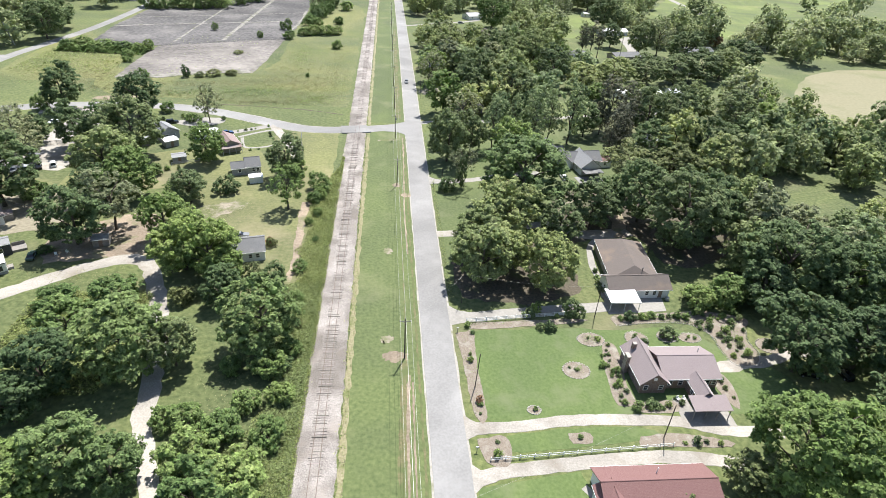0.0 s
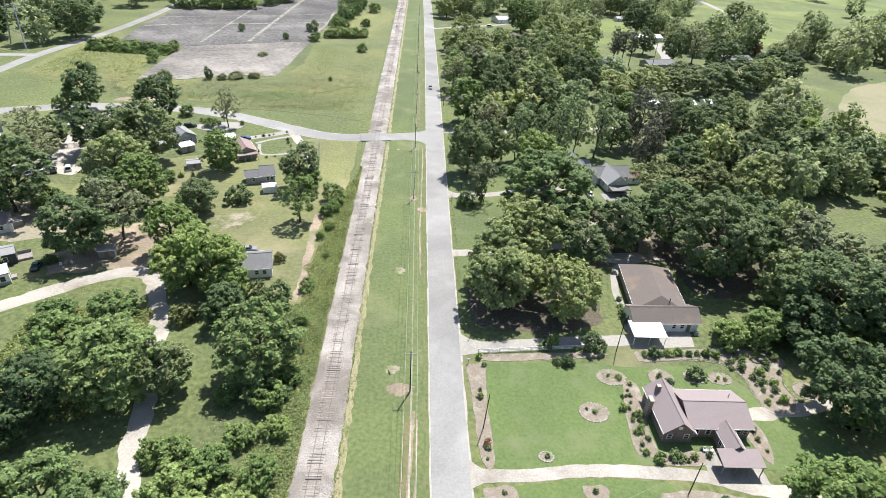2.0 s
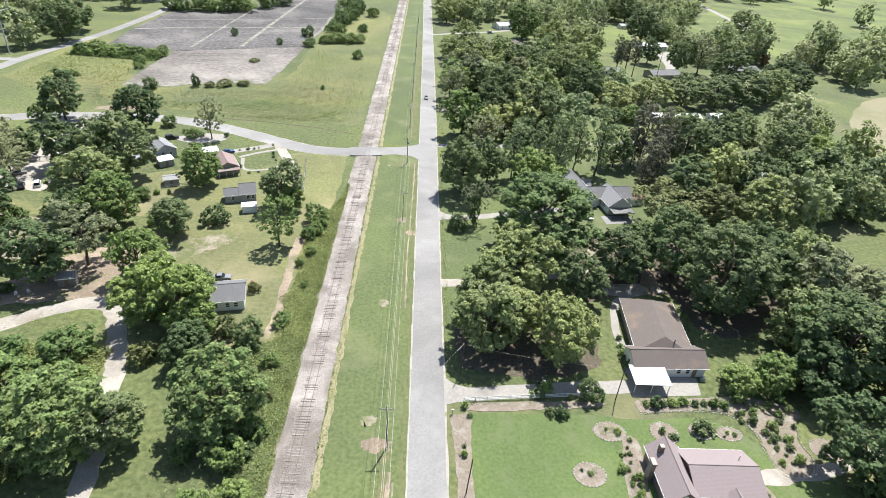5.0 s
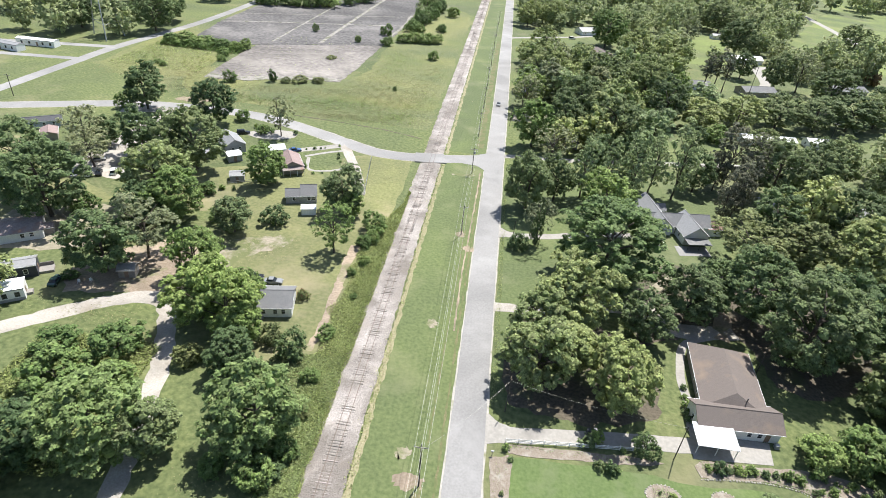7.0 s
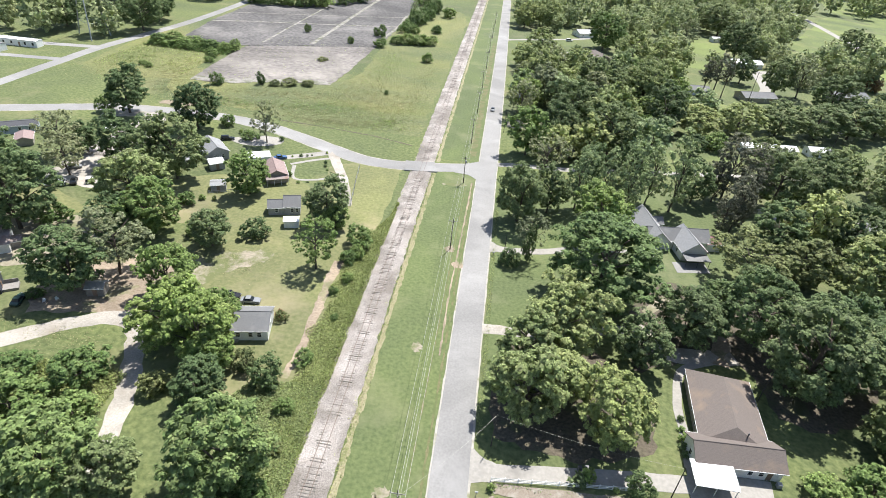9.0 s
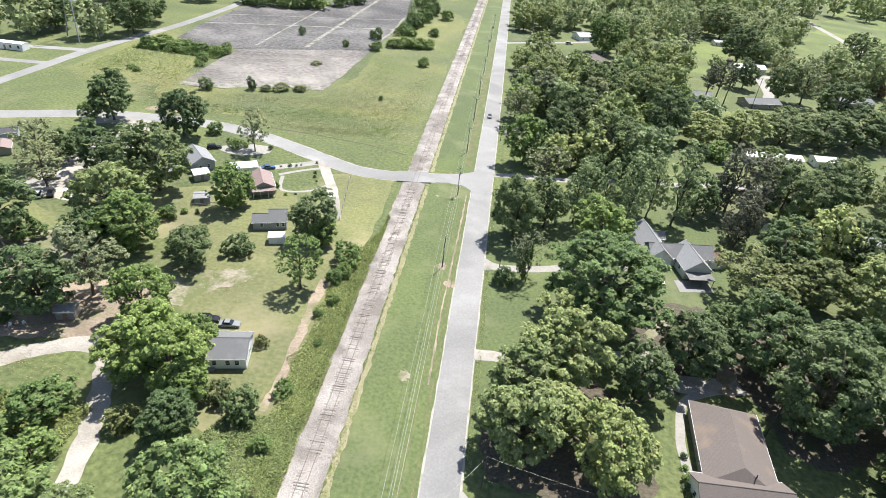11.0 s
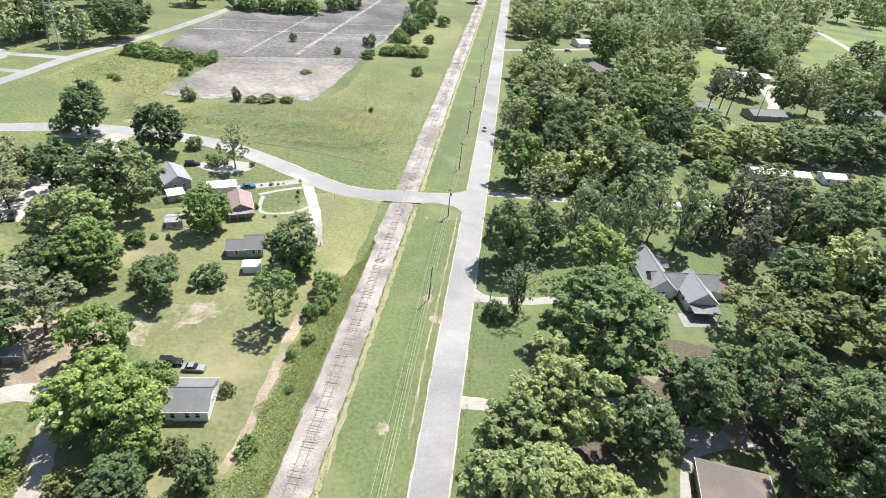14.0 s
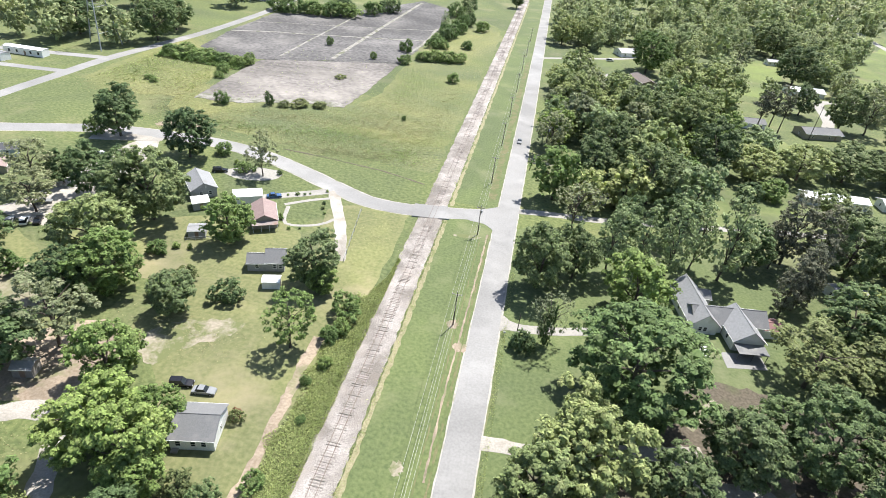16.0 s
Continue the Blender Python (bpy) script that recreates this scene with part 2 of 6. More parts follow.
M["leaf_o"] = leaf("oak_leaves", (0.108, 0.154, 0.058), (0.182, 0.233, 0.093), (0.212, 0.249, 0.117))
M["leaf_d"] = leaf("dark_leaves", (0.080, 0.130, 0.048), (0.142, 0.202, 0.076), (0.165, 0.214, 0.088))
M["leaf_b"] = leaf("bright_leaves", (0.132, 0.201, 0.052), (0.237, 0.319, 0.088), (0.270, 0.330, 0.110))
M["leaf_g"] = leaf("grey_green_leaves", (0.188, 0.218, 0.105), (0.295, 0.316, 0.165), (0.320, 0.326, 0.189))
M["leaf_c"] = leaf("feathery_leaves", (0.196, 0.259, 0.111), (0.307, 0.373, 0.172), (0.336, 0.379, 0.198))
# lighter leaf copy: the sunlit look is put into its colour
M["leaf_w"] = leaf("sunlit_leaves", (0.201, 0.251, 0.092), (0.342, 0.388, 0.149), (0.378, 0.393, 0.173))
M["leaf_y"] = leaf("yellowish_leaves", (0.205, 0.248, 0.085), (0.345, 0.388, 0.132), (0.385, 0.400, 0.152))
M["leaf_e"] = leaf("fresh_leaves", (0.118, 0.180, 0.058), (0.205, 0.278, 0.094), (0.235, 0.292, 0.110))
M["leaf_r"] = leaf("olive_leaves", (0.128, 0.158, 0.056), (0.205, 0.236, 0.088), (0.225, 0.238, 0.098))
M["leaf_p"] = leaf("pine_needles", (0.100, 0.108, 0.066), (0.165, 0.172, 0.108), (0.190, 0.175, 0.115))
M["leaf_s"] = leaf("shrub_leaves", (0.122, 0.192, 0.054), (0.215, 0.300, 0.090), (0.260, 0.320, 0.115))
M["leaf_red"] = leaf("russet_leaves", (0.22, 0.13, 0.07), (0.30, 0.17, 0.09), (0.20, 0.16, 0.07))
M["weed"] = leaf("tall_weeds", (0.235, 0.290, 0.090), (0.360, 0.400, 0.150), (0.400, 0.395, 0.180), 0.45)
M["straw"] = leaf("straw_grass", (0.215, 0.200, 0.095), (0.330, 0.305, 0.165), (0.280, 0.275, 0.125), 0.3)
M["wood_leaf"] = mat("woodland_leaves", (0.215, 0.268, 0.125), (0.430, 0.470, 0.228), 0.022, 0.8, 0.0, (0.470, 0.475, 0.275), fine=4.0, translucent=0.42)


def brick_mat():
    m = mat("brown_brick", (0.17, 0.115, 0.09), (0.26, 0.18, 0.14), 0.6, 0.9, 0.2)
    t = m.node_tree
    b = t.nodes.new("ShaderNodeTexBrick")
    b.inputs["Scale"].default_value = 4.0
    b.inputs["Color1"].default_value = (0.22, 0.15, 0.12, 1)
    b.inputs["Color2"].default_value = (0.16, 0.105, 0.085, 1)
    b.inputs["Mortar"].default_value = (0.36, 0.33, 0.29, 1)
    mp = t.nodes.new("ShaderNodeMapping")
    mp.inputs["Rotation"].default_value = (radians(90), 0, 0)
    tc = t.nodes.new("ShaderNodeTexCoord")
    t.links.new(tc.outputs["Object"], mp.inputs["Vector"])
    t.links.new(mp.outputs["Vector"], b.inputs["Vector"])
    t.links.new(b.outputs["Color"], t.nodes["Principled BSDF"].inputs["Base Color"])
    return m


M["brick"] = brick_mat()

# ---- builders ----


def empty(name, m, label, category, group="", kind=""):
    ob = new(name)
    ob.empty_display_size = 0.5
    ob.matrix_basis = m
    return tagged(ob, label, category, group, kind)


def part(name, bm, material, parent=None, label=""):
    me = bpy.data.meshes.new(name)
    if isinstance(bm, bmesh.types.BMesh):
        bm.to_mesh(me)
        bm.free()
    else:
        me.from_pydata(*bm)
    me.materials.append(material)
    ob = new(name, me)
    if parent:
        ob.parent = parent
    if label:
        ob["label"] = label
    return ob


def box(bm, x0, x1, y0, y1, z0, z1, m=None):
    vs = [bm.verts.new((x, y, z)) for z in (z0, z1) for x, y in ((x0, y0), (x1, y0), (x1, y1), (x0, y1))]
    for f in ((3, 2, 1, 0), (4, 5, 6, 7), (0, 1, 5, 4), (1, 2, 6, 5), (2, 3, 7, 6), (3, 0, 4, 7)):
        bm.faces.new([vs[i] for i in f])
    if m is not None:
        bmesh.ops.transform(bm, matrix=m, verts=vs)
    return vs


def boxes(*dims):
    bm = bmesh.new()
    for d in dims:
        box(bm, *d)
    return bm


def tube(bm, points, r0, r1=None, sides=8):
    """A tapered tube through points."""
    r1 = r0 if r1 is None else r1
    rings = []
    n = len(points)
    for i, p in enumerate(points):
        p = Vector(p)
        d = (Vector(points[min(i + 1, n - 1)]) - Vector(points[max(i - 1, 0)])).normalized()
        u = d.orthogonal().normalized()
        v = d.cross(u)
        r = r0 + (r1 - r0) * i / max(n - 1, 1)
        rings.append([bm.verts.new(p + (u * math.cos(a) + v * math.sin(a)) * r) for a in (2 * math.pi * k / sides for k in range(sides))])
    for a, b in zip(rings, rings[1:]):
        for k in range(sides):
            bm.faces.new((a[k], a[(k + 1) % sides], b[(k + 1) % sides], b[k]))
    bm.faces.new(rings[0][::-1])
    bm.faces.new(rings[-1])


def curve_points(pts, step=3.0):
    """A smooth line through points."""
    out = []
    P = [Vector((*p, 0)) if len(p) == 2 else Vector(p) for p in pts]
    for i in range(len(P) - 1):
        p0, p1, p2, p3 = P[max(i - 1, 0)], P[i], P[i + 1], P[min(i + 2, len(P) - 1)]
        n = max(2, int((p2 - p1).length / step))
        for k in range(n):
            t = k / n
            out.append(0.5 * (2 * p1 + (p2 - p0) * t + (2 * p0 - 5 * p1 + 4 * p2 - p3) * t * t + (3 * p1 - p0 - 3 * p2 + p3) * t ** 3))
    out.append(P[-1])
    return out


def ribbon(name, pts, width, z, material, label, category, ragged=0.0, step=3.0, seed=1, bottom=-0.05):
    """A strip of ground surface with real edges that drop to the soil."""
    line = curve_points(pts, step)
    rnd = random.Random(seed)
    V, F = [], []
    n = len(line)
    for i, p in enumerate(line):
        d = (line[min(i + 1, n - 1)] - line[max(i - 1, 0)]).normalized()
        s = Vector((d.y, -d.x, 0))
        w = width if not isinstance(width, (tuple, list)) else width[0] + (width[1] - width[0]) * i / (n - 1)
        a = -w / 2 + rnd.uniform(-ragged, ragged)
        b = w / 2 + rnd.uniform(-ragged, ragged)
        for off, h in ((a - 0.1, bottom), (a, z), (0, z + 0.02), (b, z), (b + 0.1, bottom)):
            V.append((p.x + s.x * off, p.y + s.y * off, h))
    for i in range(n - 1):
        for k in range(4):
            F.append((i * 5 + k, i * 5 + k + 1, i * 5 + 6 + k, i * 5 + 5 + k))
    ob = part(name, (V, [], F), material)
    return tagged(ob, label, category, kind="structure")


def patch(name, pts, z, material, label, category, ragged=0.3, step=2.0, seed=1, smooth=True, bottom=-0.05):
    """A flat piece of ground with a soft outline."""
    rnd = random.Random(seed)
    closed = list(pts) + [pts[0]]
    if smooth:
        line = curve_points(closed, step)[:-1]
    else:
        line = []
        for a, b in zip(closed, closed[1:]):
            a, b = Vector((*a, 0)), Vector((*b, 0))
            n = max(1, int((b - a).length / step))
            line += [a.lerp(b, k / n) for k in range(n)]
    line = [(p.x + rnd.uniform(-ragged, ragged), p.y + rnd.uniform(-ragged, ragged)) for p in line]
    bm = bmesh.new()
    top = [bm.verts.new((x, y, z)) for x, y in line]
    low = [bm.verts.new((x, y, bottom)) for x, y in line]
    f = bm.faces.new(top)
    f.normal_update()
    if f.normal.z < 0:
        f.normal_flip()
    for i in range(len(line)):
        j = (i + 1) % len(line)
        bm.faces.new((top[i], low[i], low[j], top[j]))
    bmesh.ops.triangulate(bm, faces=[f])
    return tagged(part(name, bm, material), label, category, kind="structure")


def oval(x, y, rx, ry, rz=0.0, n=14):
    c, s = math.cos(radians(rz)), math.sin(radians(rz))
    return [(x + rx * math.cos(a) * c - ry * math.sin(a) * s, y + rx * math.cos(a) * s + ry * math.sin(a) * c) for a in (2 * math.pi * k / n for k in range(n))]


# foliage templates: radius 1, height as given


def crown_data(seed, lobes, cards, size, z0, z1, spread=0.62, lobe_r=(0.26, 0.42), droop=0.0, core=True, taper=0.0):
    g = np.random.default_rng(seed)
    zc, zr = (z0 + z1) / 2, (z1 - z0) / 2
    centres, radii = [], []
    for i in range(lobes):
        a = 2.4 * i + g.uniform(-0.5, 0.5)
        h = (i + 0.5) / lobes * 2 - 1 + g.uniform(-0.12, 0.12)
        h = max(-0.95, min(0.97, h))
        w = math.sqrt(1 - h * h) * (1 - taper * (h + 1) / 2)
        q = spread * g.uniform(0.75, 1.12)
        centres.append((w * q * math.cos(a), w * q * math.sin(a), zc + h * zr * 0.80))
        radii.append(g.uniform(*lobe_r) * (1 - 0.55 * taper * (h + 1) / 2))
    C, R = np.array(centres), np.array(radii)
    ang = np.arctan2(C[:, 1], C[:, 0])
    q1, q2 = g.uniform(0, 6.28, 2)
    warp = 1 + 0.14 * np.sin(2 * ang + q1) + 0.12 * np.sin(3 * ang + q2)
    C[:, 0] *= warp
    C[:, 1] *= warp
    C[:, 2] += 0.10 * (z1 - z0) * np.sin(ang + q2) * (C[:, 2] > zc)
    centres = C.tolist()
    # leafy clumps on the outside of each lobe, then single sprays on each clump
    k = np.repeat(np.arange(lobes), 8)
    e = g.normal(size=(len(k), 3))
    e /= np.linalg.norm(e, axis=1)[:, None]
    out = (C[k] - np.array([0, 0, zc])) * np.array([1, 1, 0.6])
    e = e + 0.5 * out + np.array([0, 0, 0.25])
    e /= np.linalg.norm(e, axis=1)[:, None]
    S = C[k] + e * (R[k] * g.uniform(0.72, 1.10, len(k)))[:, None]
    gap = np.linalg.norm(S[:, None] - C[None], axis=2) / R[None]
    ok = (gap.min(axis=1) > 0.66) & (S[:, 2] > z0 * 0.9)
    S, Q, e = S[ok], (R[k] * g.uniform(0.30, 0.52, len(k)))[ok], e[ok]
    j = g.choice(len(S), size=cards, p=Q ** 2 / (Q ** 2).sum())
    d = g.normal(size=(cards, 3)) + e[j] * 0.5 + np.array([0, 0, 0.55])
    d /= np.linalg.norm(d, axis=1)[:, None]
    p = S[j] + d * (Q[j] * g.uniform(0.45, 1.12, cards))[:, None] * np.array([1, 1, 0.62])
    nrm = d * 0.50 + e[j] * 0.25 + g.normal(size=d.shape) * 0.30 + np.array([0, 0, 0.62])
    nrm /= np.linalg.norm(nrm, axis=1)[:, None]
    v = d + g.normal(size=d.shape) * 0.8
    v -= nrm * (v * nrm).sum(axis=1)[:, None]
    v /= np.linalg.norm(v, axis=1)[:, None]
    u = np.cross(nrm, v)
    s = size * g.uniform(0.55, 1.35, cards)[:, None]
    V = np.stack([p - u * s * 0.75 - v * s * 0.5, p + u * s * 0.75 - v * s * 0.5, p + v * s * 1.05 - np.array([0, 0, 0.25 + droop]) * s], axis=1).reshape(-1, 3)
    F = [(3 * i, 3 * i + 1, 3 * i + 2) for i in range(cards)]
    V = [tuple(x) for x in V.tolist()]
    if core:
        for c, r in zip(centres, radii):
            b = len(V)
            ring = 7
            V.append((c[0], c[1], c[2] + r * 0.50))
            for h in (0.42, -0.35):
                for k in range(ring):
                    a = 2 * math.pi * k / ring + h
                    q = r * 0.46 * math.sqrt(1 - h * h) * g.uniform(0.75, 1.1)
                    V.append((c[0] + q * math.cos(a), c[1] + q * math.sin(a), c[2] + r * h * 0.55))
            V.append((c[0], c[1], c[2] - r * 0.5))
            for k in range(ring):
                k2 = (k + 1) % ring
                F += [(b, b + 1 + k, b + 1 + k2), (b + 1 + k, b + 8 + k, b + 8 + k2, b + 1 + k2), (b + 15, b + 8 + k2, b + 8 + k)]
    return V, [], F


def trunk_data(seed, z0, z1, r, limbs=6, lean=0.05):
    rnd = random.Random(seed)
    bm = bmesh.new()
    top = z0 + (z1 - z0) * 0.62
    tube(bm, [(0, 0, -0.02), (0, 0, z0 * 0.35), (lean, lean * 0.5, z0), (lean * 1.6, 0, top)], r, r * 0.35, 7)
    for i in range(limbs):
        a = 2.4 * i + rnd.uniform(-0.4, 0.4)
        b = z0 * 0.8 + (top - z0 * 0.8) * i / limbs
        L = rnd.uniform(0.45, 0.72)
        tube(bm, [(lean * 0.6, 0, b), (0.45 * L * math.cos(a), 0.45 * L * math.sin(a), b + 0.28 * (z1 - z0) * 0.7), (L * math.cos(a), L * math.sin(a), b + 0.42 * (z1 - z0) * 0.8)], r * 0.45, r * 0.12, 5)
    return bm


def mesh_of(name, data):
    me = bpy.data.meshes.new(name)
    if isinstance(data, bmesh.types.BMesh):
        data.to_mesh(me)
        data.free()
    else:
        me.from_pydata(*data)
    me.materials.append(M["bark"])
    return me


# kind: (height of the template, crown meshes, trunk meshes)
TREE = {
    "broad": (2.1, [mesh_of("crown", crown_data(10 + i, 56, 8200, 0.045, 0.24, 2.1, 0.76, (0.15, 0.28))) for i in range(5)], [mesh_of("trunk", trunk_data(i, 0.5, 1.9, 0.06)) for i in range(2)]),
    "big": (2.1, [mesh_of("crown", crown_data(20 + i, 84, 17000, 0.031, 0.22, 2.1, 0.80, (0.12, 0.24))) for i in range(3)], [mesh_of("trunk", trunk_data(i, 0.5, 1.9, 0.055, 9)) for i in range(2)]),
    "full": (2.1, [mesh_of("crown", crown_data(30 + i, 60, 8400, 0.044, 0.12, 2.1, 0.76, (0.16, 0.29))) for i in range(4)], [mesh_of("trunk", trunk_data(5, 0.4, 1.9, 0.065))]),
    "loose": (2.4, [mesh_of("crown", crown_data(50 + i, 34, 4600, 0.043, 0.5, 2.4, 0.70, (0.17, 0.30), core=False)) for i in range(3)], [mesh_of("trunk", trunk_data(7, 0.6, 2.2, 0.055, 9))]),
    "tall": (3.2, [mesh_of("crown", crown_data(60 + i, 40, 5000, 0.047, 0.35, 3.2, 0.68, (0.18, 0.32), taper=0.35, core=False)) for i in range(3)], [mesh_of("trunk", trunk_data(8, 0.5, 3.0, 0.06, 8))]),
    "bare": (2.4, [mesh_of("crown", crown_data(58 + i, 40, 800, 0.048, 0.7, 2.4, 0.78, (0.12, 0.26), core=False)) for i in range(2)], [mesh_of("trunk", trunk_data(17, 0.5, 2.3, 0.05, 16))]),
    "pine": (4.0, [mesh_of("crown", crown_data(70 + i, 24, 2600, 0.062, 1.5, 4.0, 0.6, (0.2, 0.34), taper=0.4, core=False)) for i in range(2)], [mesh_of("trunk", trunk_data(9, 1.9, 3.9, 0.075, 8))]),
    "far": (2.1, [mesh_of("crown", crown_data(80 + i, 28, 2200, 0.078, 0.18, 2.1, 0.68, (0.24, 0.38))) for i in range(4)], [mesh_of("trunk", trunk_data(11, 0.5, 1.9, 0.06, 3))]),
    "shrub": (1.3, [mesh_of("crown", crown_data(90 + i, 40, 3600, 0.057, 0.0, 1.3, 0.76, (0.15, 0.30))) for i in range(4)], [mesh_of("trunk", trunk_data(13, 0.15, 1.0, 0.05, 4))]),
    "bush": (1.2, [mesh_of("crown", crown_data(95 + i, 9, 360, 0.15, 0.0, 1.2, 0.5, (0.42, 0.55))) for i in range(3)], [mesh_of("trunk", trunk_data(14, 0.1, 0.9, 0.06, 3))]),
}
made = {"n": 0}


def tree(x, y, r, h, kind, leafm, label, category="tree", name="tree", group=""):
    if kind in ("broad", "full") and r > 9.5:
        kind = "big"
    height, crowns, trunks = TREE[kind]
    k = made["n"] = made["n"] + 1
    rnd = random.Random(k * 7 + 1)
    turn = rnd.uniform(0, 360)
    root = empty(name, pose(x, y, 0, 0, 0, turn) @ Matrix.Diagonal((r * rnd.uniform(0.94, 1.06), r * rnd.uniform(0.94, 1.06), h / height, 1)), label, category, group)
    for nm, meshes, m in (("trunk", trunks, M["bark"]), ("crown", crowns, M[leafm])):
        o = new(nm, meshes[k % len(meshes)])
        o.parent = root
        o.material_slots[0].link = "OBJECT"
        o.material_slots[0].material = m
    return root

# ---- ground and roads ----
V, F = [], []
xs = [-2600, -1200, -600, -300, -150, -60, 0, 60, 150, 300, 600, 1200, 2600]
ys = [-1200, -500, -200, -80, 0, 80, 160, 300, 500, 800, 1300, 2200, 3600]
for yy in ys:
    V += [(xx, yy, 0.0) for xx in xs]
for j in range(12):
    F += [(j * 13 + i, j * 13 + i + 1, j * 13 + i + 14, j * 13 + i + 13) for i in range(12)]
tagged(part("ground", (V, [], F), M["ground"]), "uneven green grass ground reaching to the distance", "ground", kind="structure")

# mown verges
ribbon("verge", [(-11.3, -120), (-11.3, 40), (-11.3, 119)], 15.4, 0.02, M["lawn"], "mown green grass strip between railway and road", "grass", 0.25, 4, 3)
ribbon("verge", [(-11.3, 129), (-11.3, 400), (-11.3, 800)], 15.4, 0.02, M["lawn"], "mown green grass strip between railway and road", "grass", 0.25, 5, 4)
patch("lawn", [(4.2, 6), (4.2, 60), (4.2, 118), (26, 122), (60, 128), (84, 100), (60, 62), (24, 42)], 0.015, M["lawn"], "shaded mown lawn beside the road", "lawn", 0.5, 4, 5)
patch("lawn", [(-30, 118), (-29.5, 92), (-31, 60), (-33, 30), (-33.5, 8), (-46, 5), (-54, 18), (-62, 34), (-76, 44), (-70, 62), (-58, 68), (-51, 80), (-50, 92), (-54, 112)], 0.015, M["dry_lawn"], "dry mown yard grass behind the railway", "lawn", 0.6, 4, 6)
patch("lawn", [(-112, 60), (-80, 62), (-56, 60), (-50, 70), (-60, 96), (-90, 92), (-112, 76)], 0.018, M["dry_lawn"], "dry mown back yard grass", "lawn", 0.6, 4, 7)
patch("lawn", [(-140, 30), (-112, 60), (-140, 76), (-170, 96), (-180, 60)], 0.012, M["dry_lawn"], "dry yard grass among houses", "lawn", 0.8, 4, 19)
# brown litter ground; its dark colour also stands in for cloud shade here
patch("leaf_litter", [(37, 28), (38, 46), (50, 64), (70, 63), (86, 54), (92, 34), (80, 20), (66, 20), (64, 33), (56, 36), (47, 32)], 0.022, M["litter"], "brown leaf litter under trees, its dark colour also standing in for shade", "leaf litter", 0.8, 2, 17)
patch("leaf_litter", [(8, 4), (6, 16), (10, 30), (24, 36), (36, 24), (38, 8), (24, 2)], 0.022, M["litter"], "leaf litter and thin grass under trees", "leaf litter", 0.8, 2, 18)
patch("meadow", [(-29, 147), (-60, 152), (-86, 153), (-134, 158), (-150, 180), (-146, 200), (-78, 206), (-72, 290), (-70, 420), (-34, 420), (-29, 300)], 0.012, M["meadow"], "rough meadow of tall green and straw-coloured grass", "meadow", 1.0, 6, 8)
patch("meadow", [(-150, 180), (-196, 186), (-194, 330), (-186, 340), (-172, 280), (-150, 240)], 0.010, M["meadow"], "rough meadow beside the far street", "meadow", 1.0, 6, 9)
patch("pasture", [(240, 340), (330, 400), (600, 640), (900, 1000), (520, 1000), (360, 640)], 0.02, M["pasture"], "pale green open pasture", "pasture", 2, 20, 10)
patch("pasture", [(86, 330), (150, 330), (150, 372), (100, 366)], 0.02, M["pasture"], "pale sunny lawn among trees", "lawn", 1, 6, 11)
patch("pasture", [(130, 355), (152, 351), (166, 395), (178, 445), (145, 420)], 0.026, M["pasture"], "sunny lawn among trees", "lawn", 1, 6, 101)
patch("pasture", [(202, 342), (275, 395), (335, 505), (390, 615), (357, 654), (300, 562), (215, 413)], 0.024, M["pasture"], "pale sunny pasture beside a street", "pasture", 1.5, 9, 102)
patch("pasture", [(70, 140), (98, 150), (104, 172), (78, 176)], 0.02, M["pasture"], "sunny lawn among trees", "lawn", 1, 5, 12)
patch("pasture", [(146, 170), (190, 184), (196, 200), (150, 196)], 0.02, M["pasture"], "sunny lawn among trees", "lawn", 1, 5, 13)
patch("pasture", [(88, 225), (112, 228), (124, 248), (96, 254)], 0.02, M["pasture"], "sunny lawn among trees", "lawn", 1, 5, 14)
patch("pasture", [(5, 290), (48, 296), (52, 360), (5, 346)], 0.018, M["pasture"], "pale mown lawn beside the road", "lawn", 0.5, 5, 15)
patch("hayfield", [(196, 130), (290, 150), (420, 250), (300, 262), (226, 206)], 0.02, M["hay"], "pale cut hayfield", "field", 1, 8, 16)

# main road, with crumbled edges
ribbon("road_edge", [(0, -140), (0, 60), (0, 300), (-2, 800)], 7.3, 0.03, M["road_edge"], "crumbled pale gravel edge of the road", "road edge", 0.12, 2.2, 20)
ribbon("road", [(0, -140), (0, 60), (0, 300), (-2, 800)], 6.6, 0.07, M["road"], "pale worn two-lane asphalt road", "road", 0.05, 2.5, 21)
ribbon("road_edge", [(1, 126.4), (-16, 121.5), (-30, 118.8), (-44, 119), (-58, 125), (-72, 131.8), (-90, 139), (-112, 142.5), (-146, 139.5), (-168, 131.7), (-240, 100)], 7.6, 0.028, M["road_edge"], "gravel edge of the side street", "road edge", 0.2, 3, 22)
ribbon("street", [(1, 126.4), (-16, 121.5), (-30, 118.8), (-44, 119), (-58, 125), (-72, 131.8), (-90, 139), (-112, 142.5), (-146, 139.5), (-168, 131.7), (-240, 100)], 6.8, 0.06, M["road"], "pale asphalt side street curving over the railway", "road", 0.1, 3, 23)
patch("junction", [(-3.2, 134), (-3.4, 131), (-8, 127.6), (-12, 124.5), (-12, 119), (-7, 118.2), (-3.6, 115), (-3.0, 112), (2.5, 118), (2.5, 132)], 0.066, M["road"], "flared pale asphalt road junction", "road", 0.05, 1.2, 24)
ribbon("lane", [(-58, 124), (-53.5, 114), (-49.5, 105.8), (-45.4, 95), (-42, 84)], 3.4, 0.05, M["gravel"], "pale gravel lane between yards", "lane", 0.2, 2, 25)
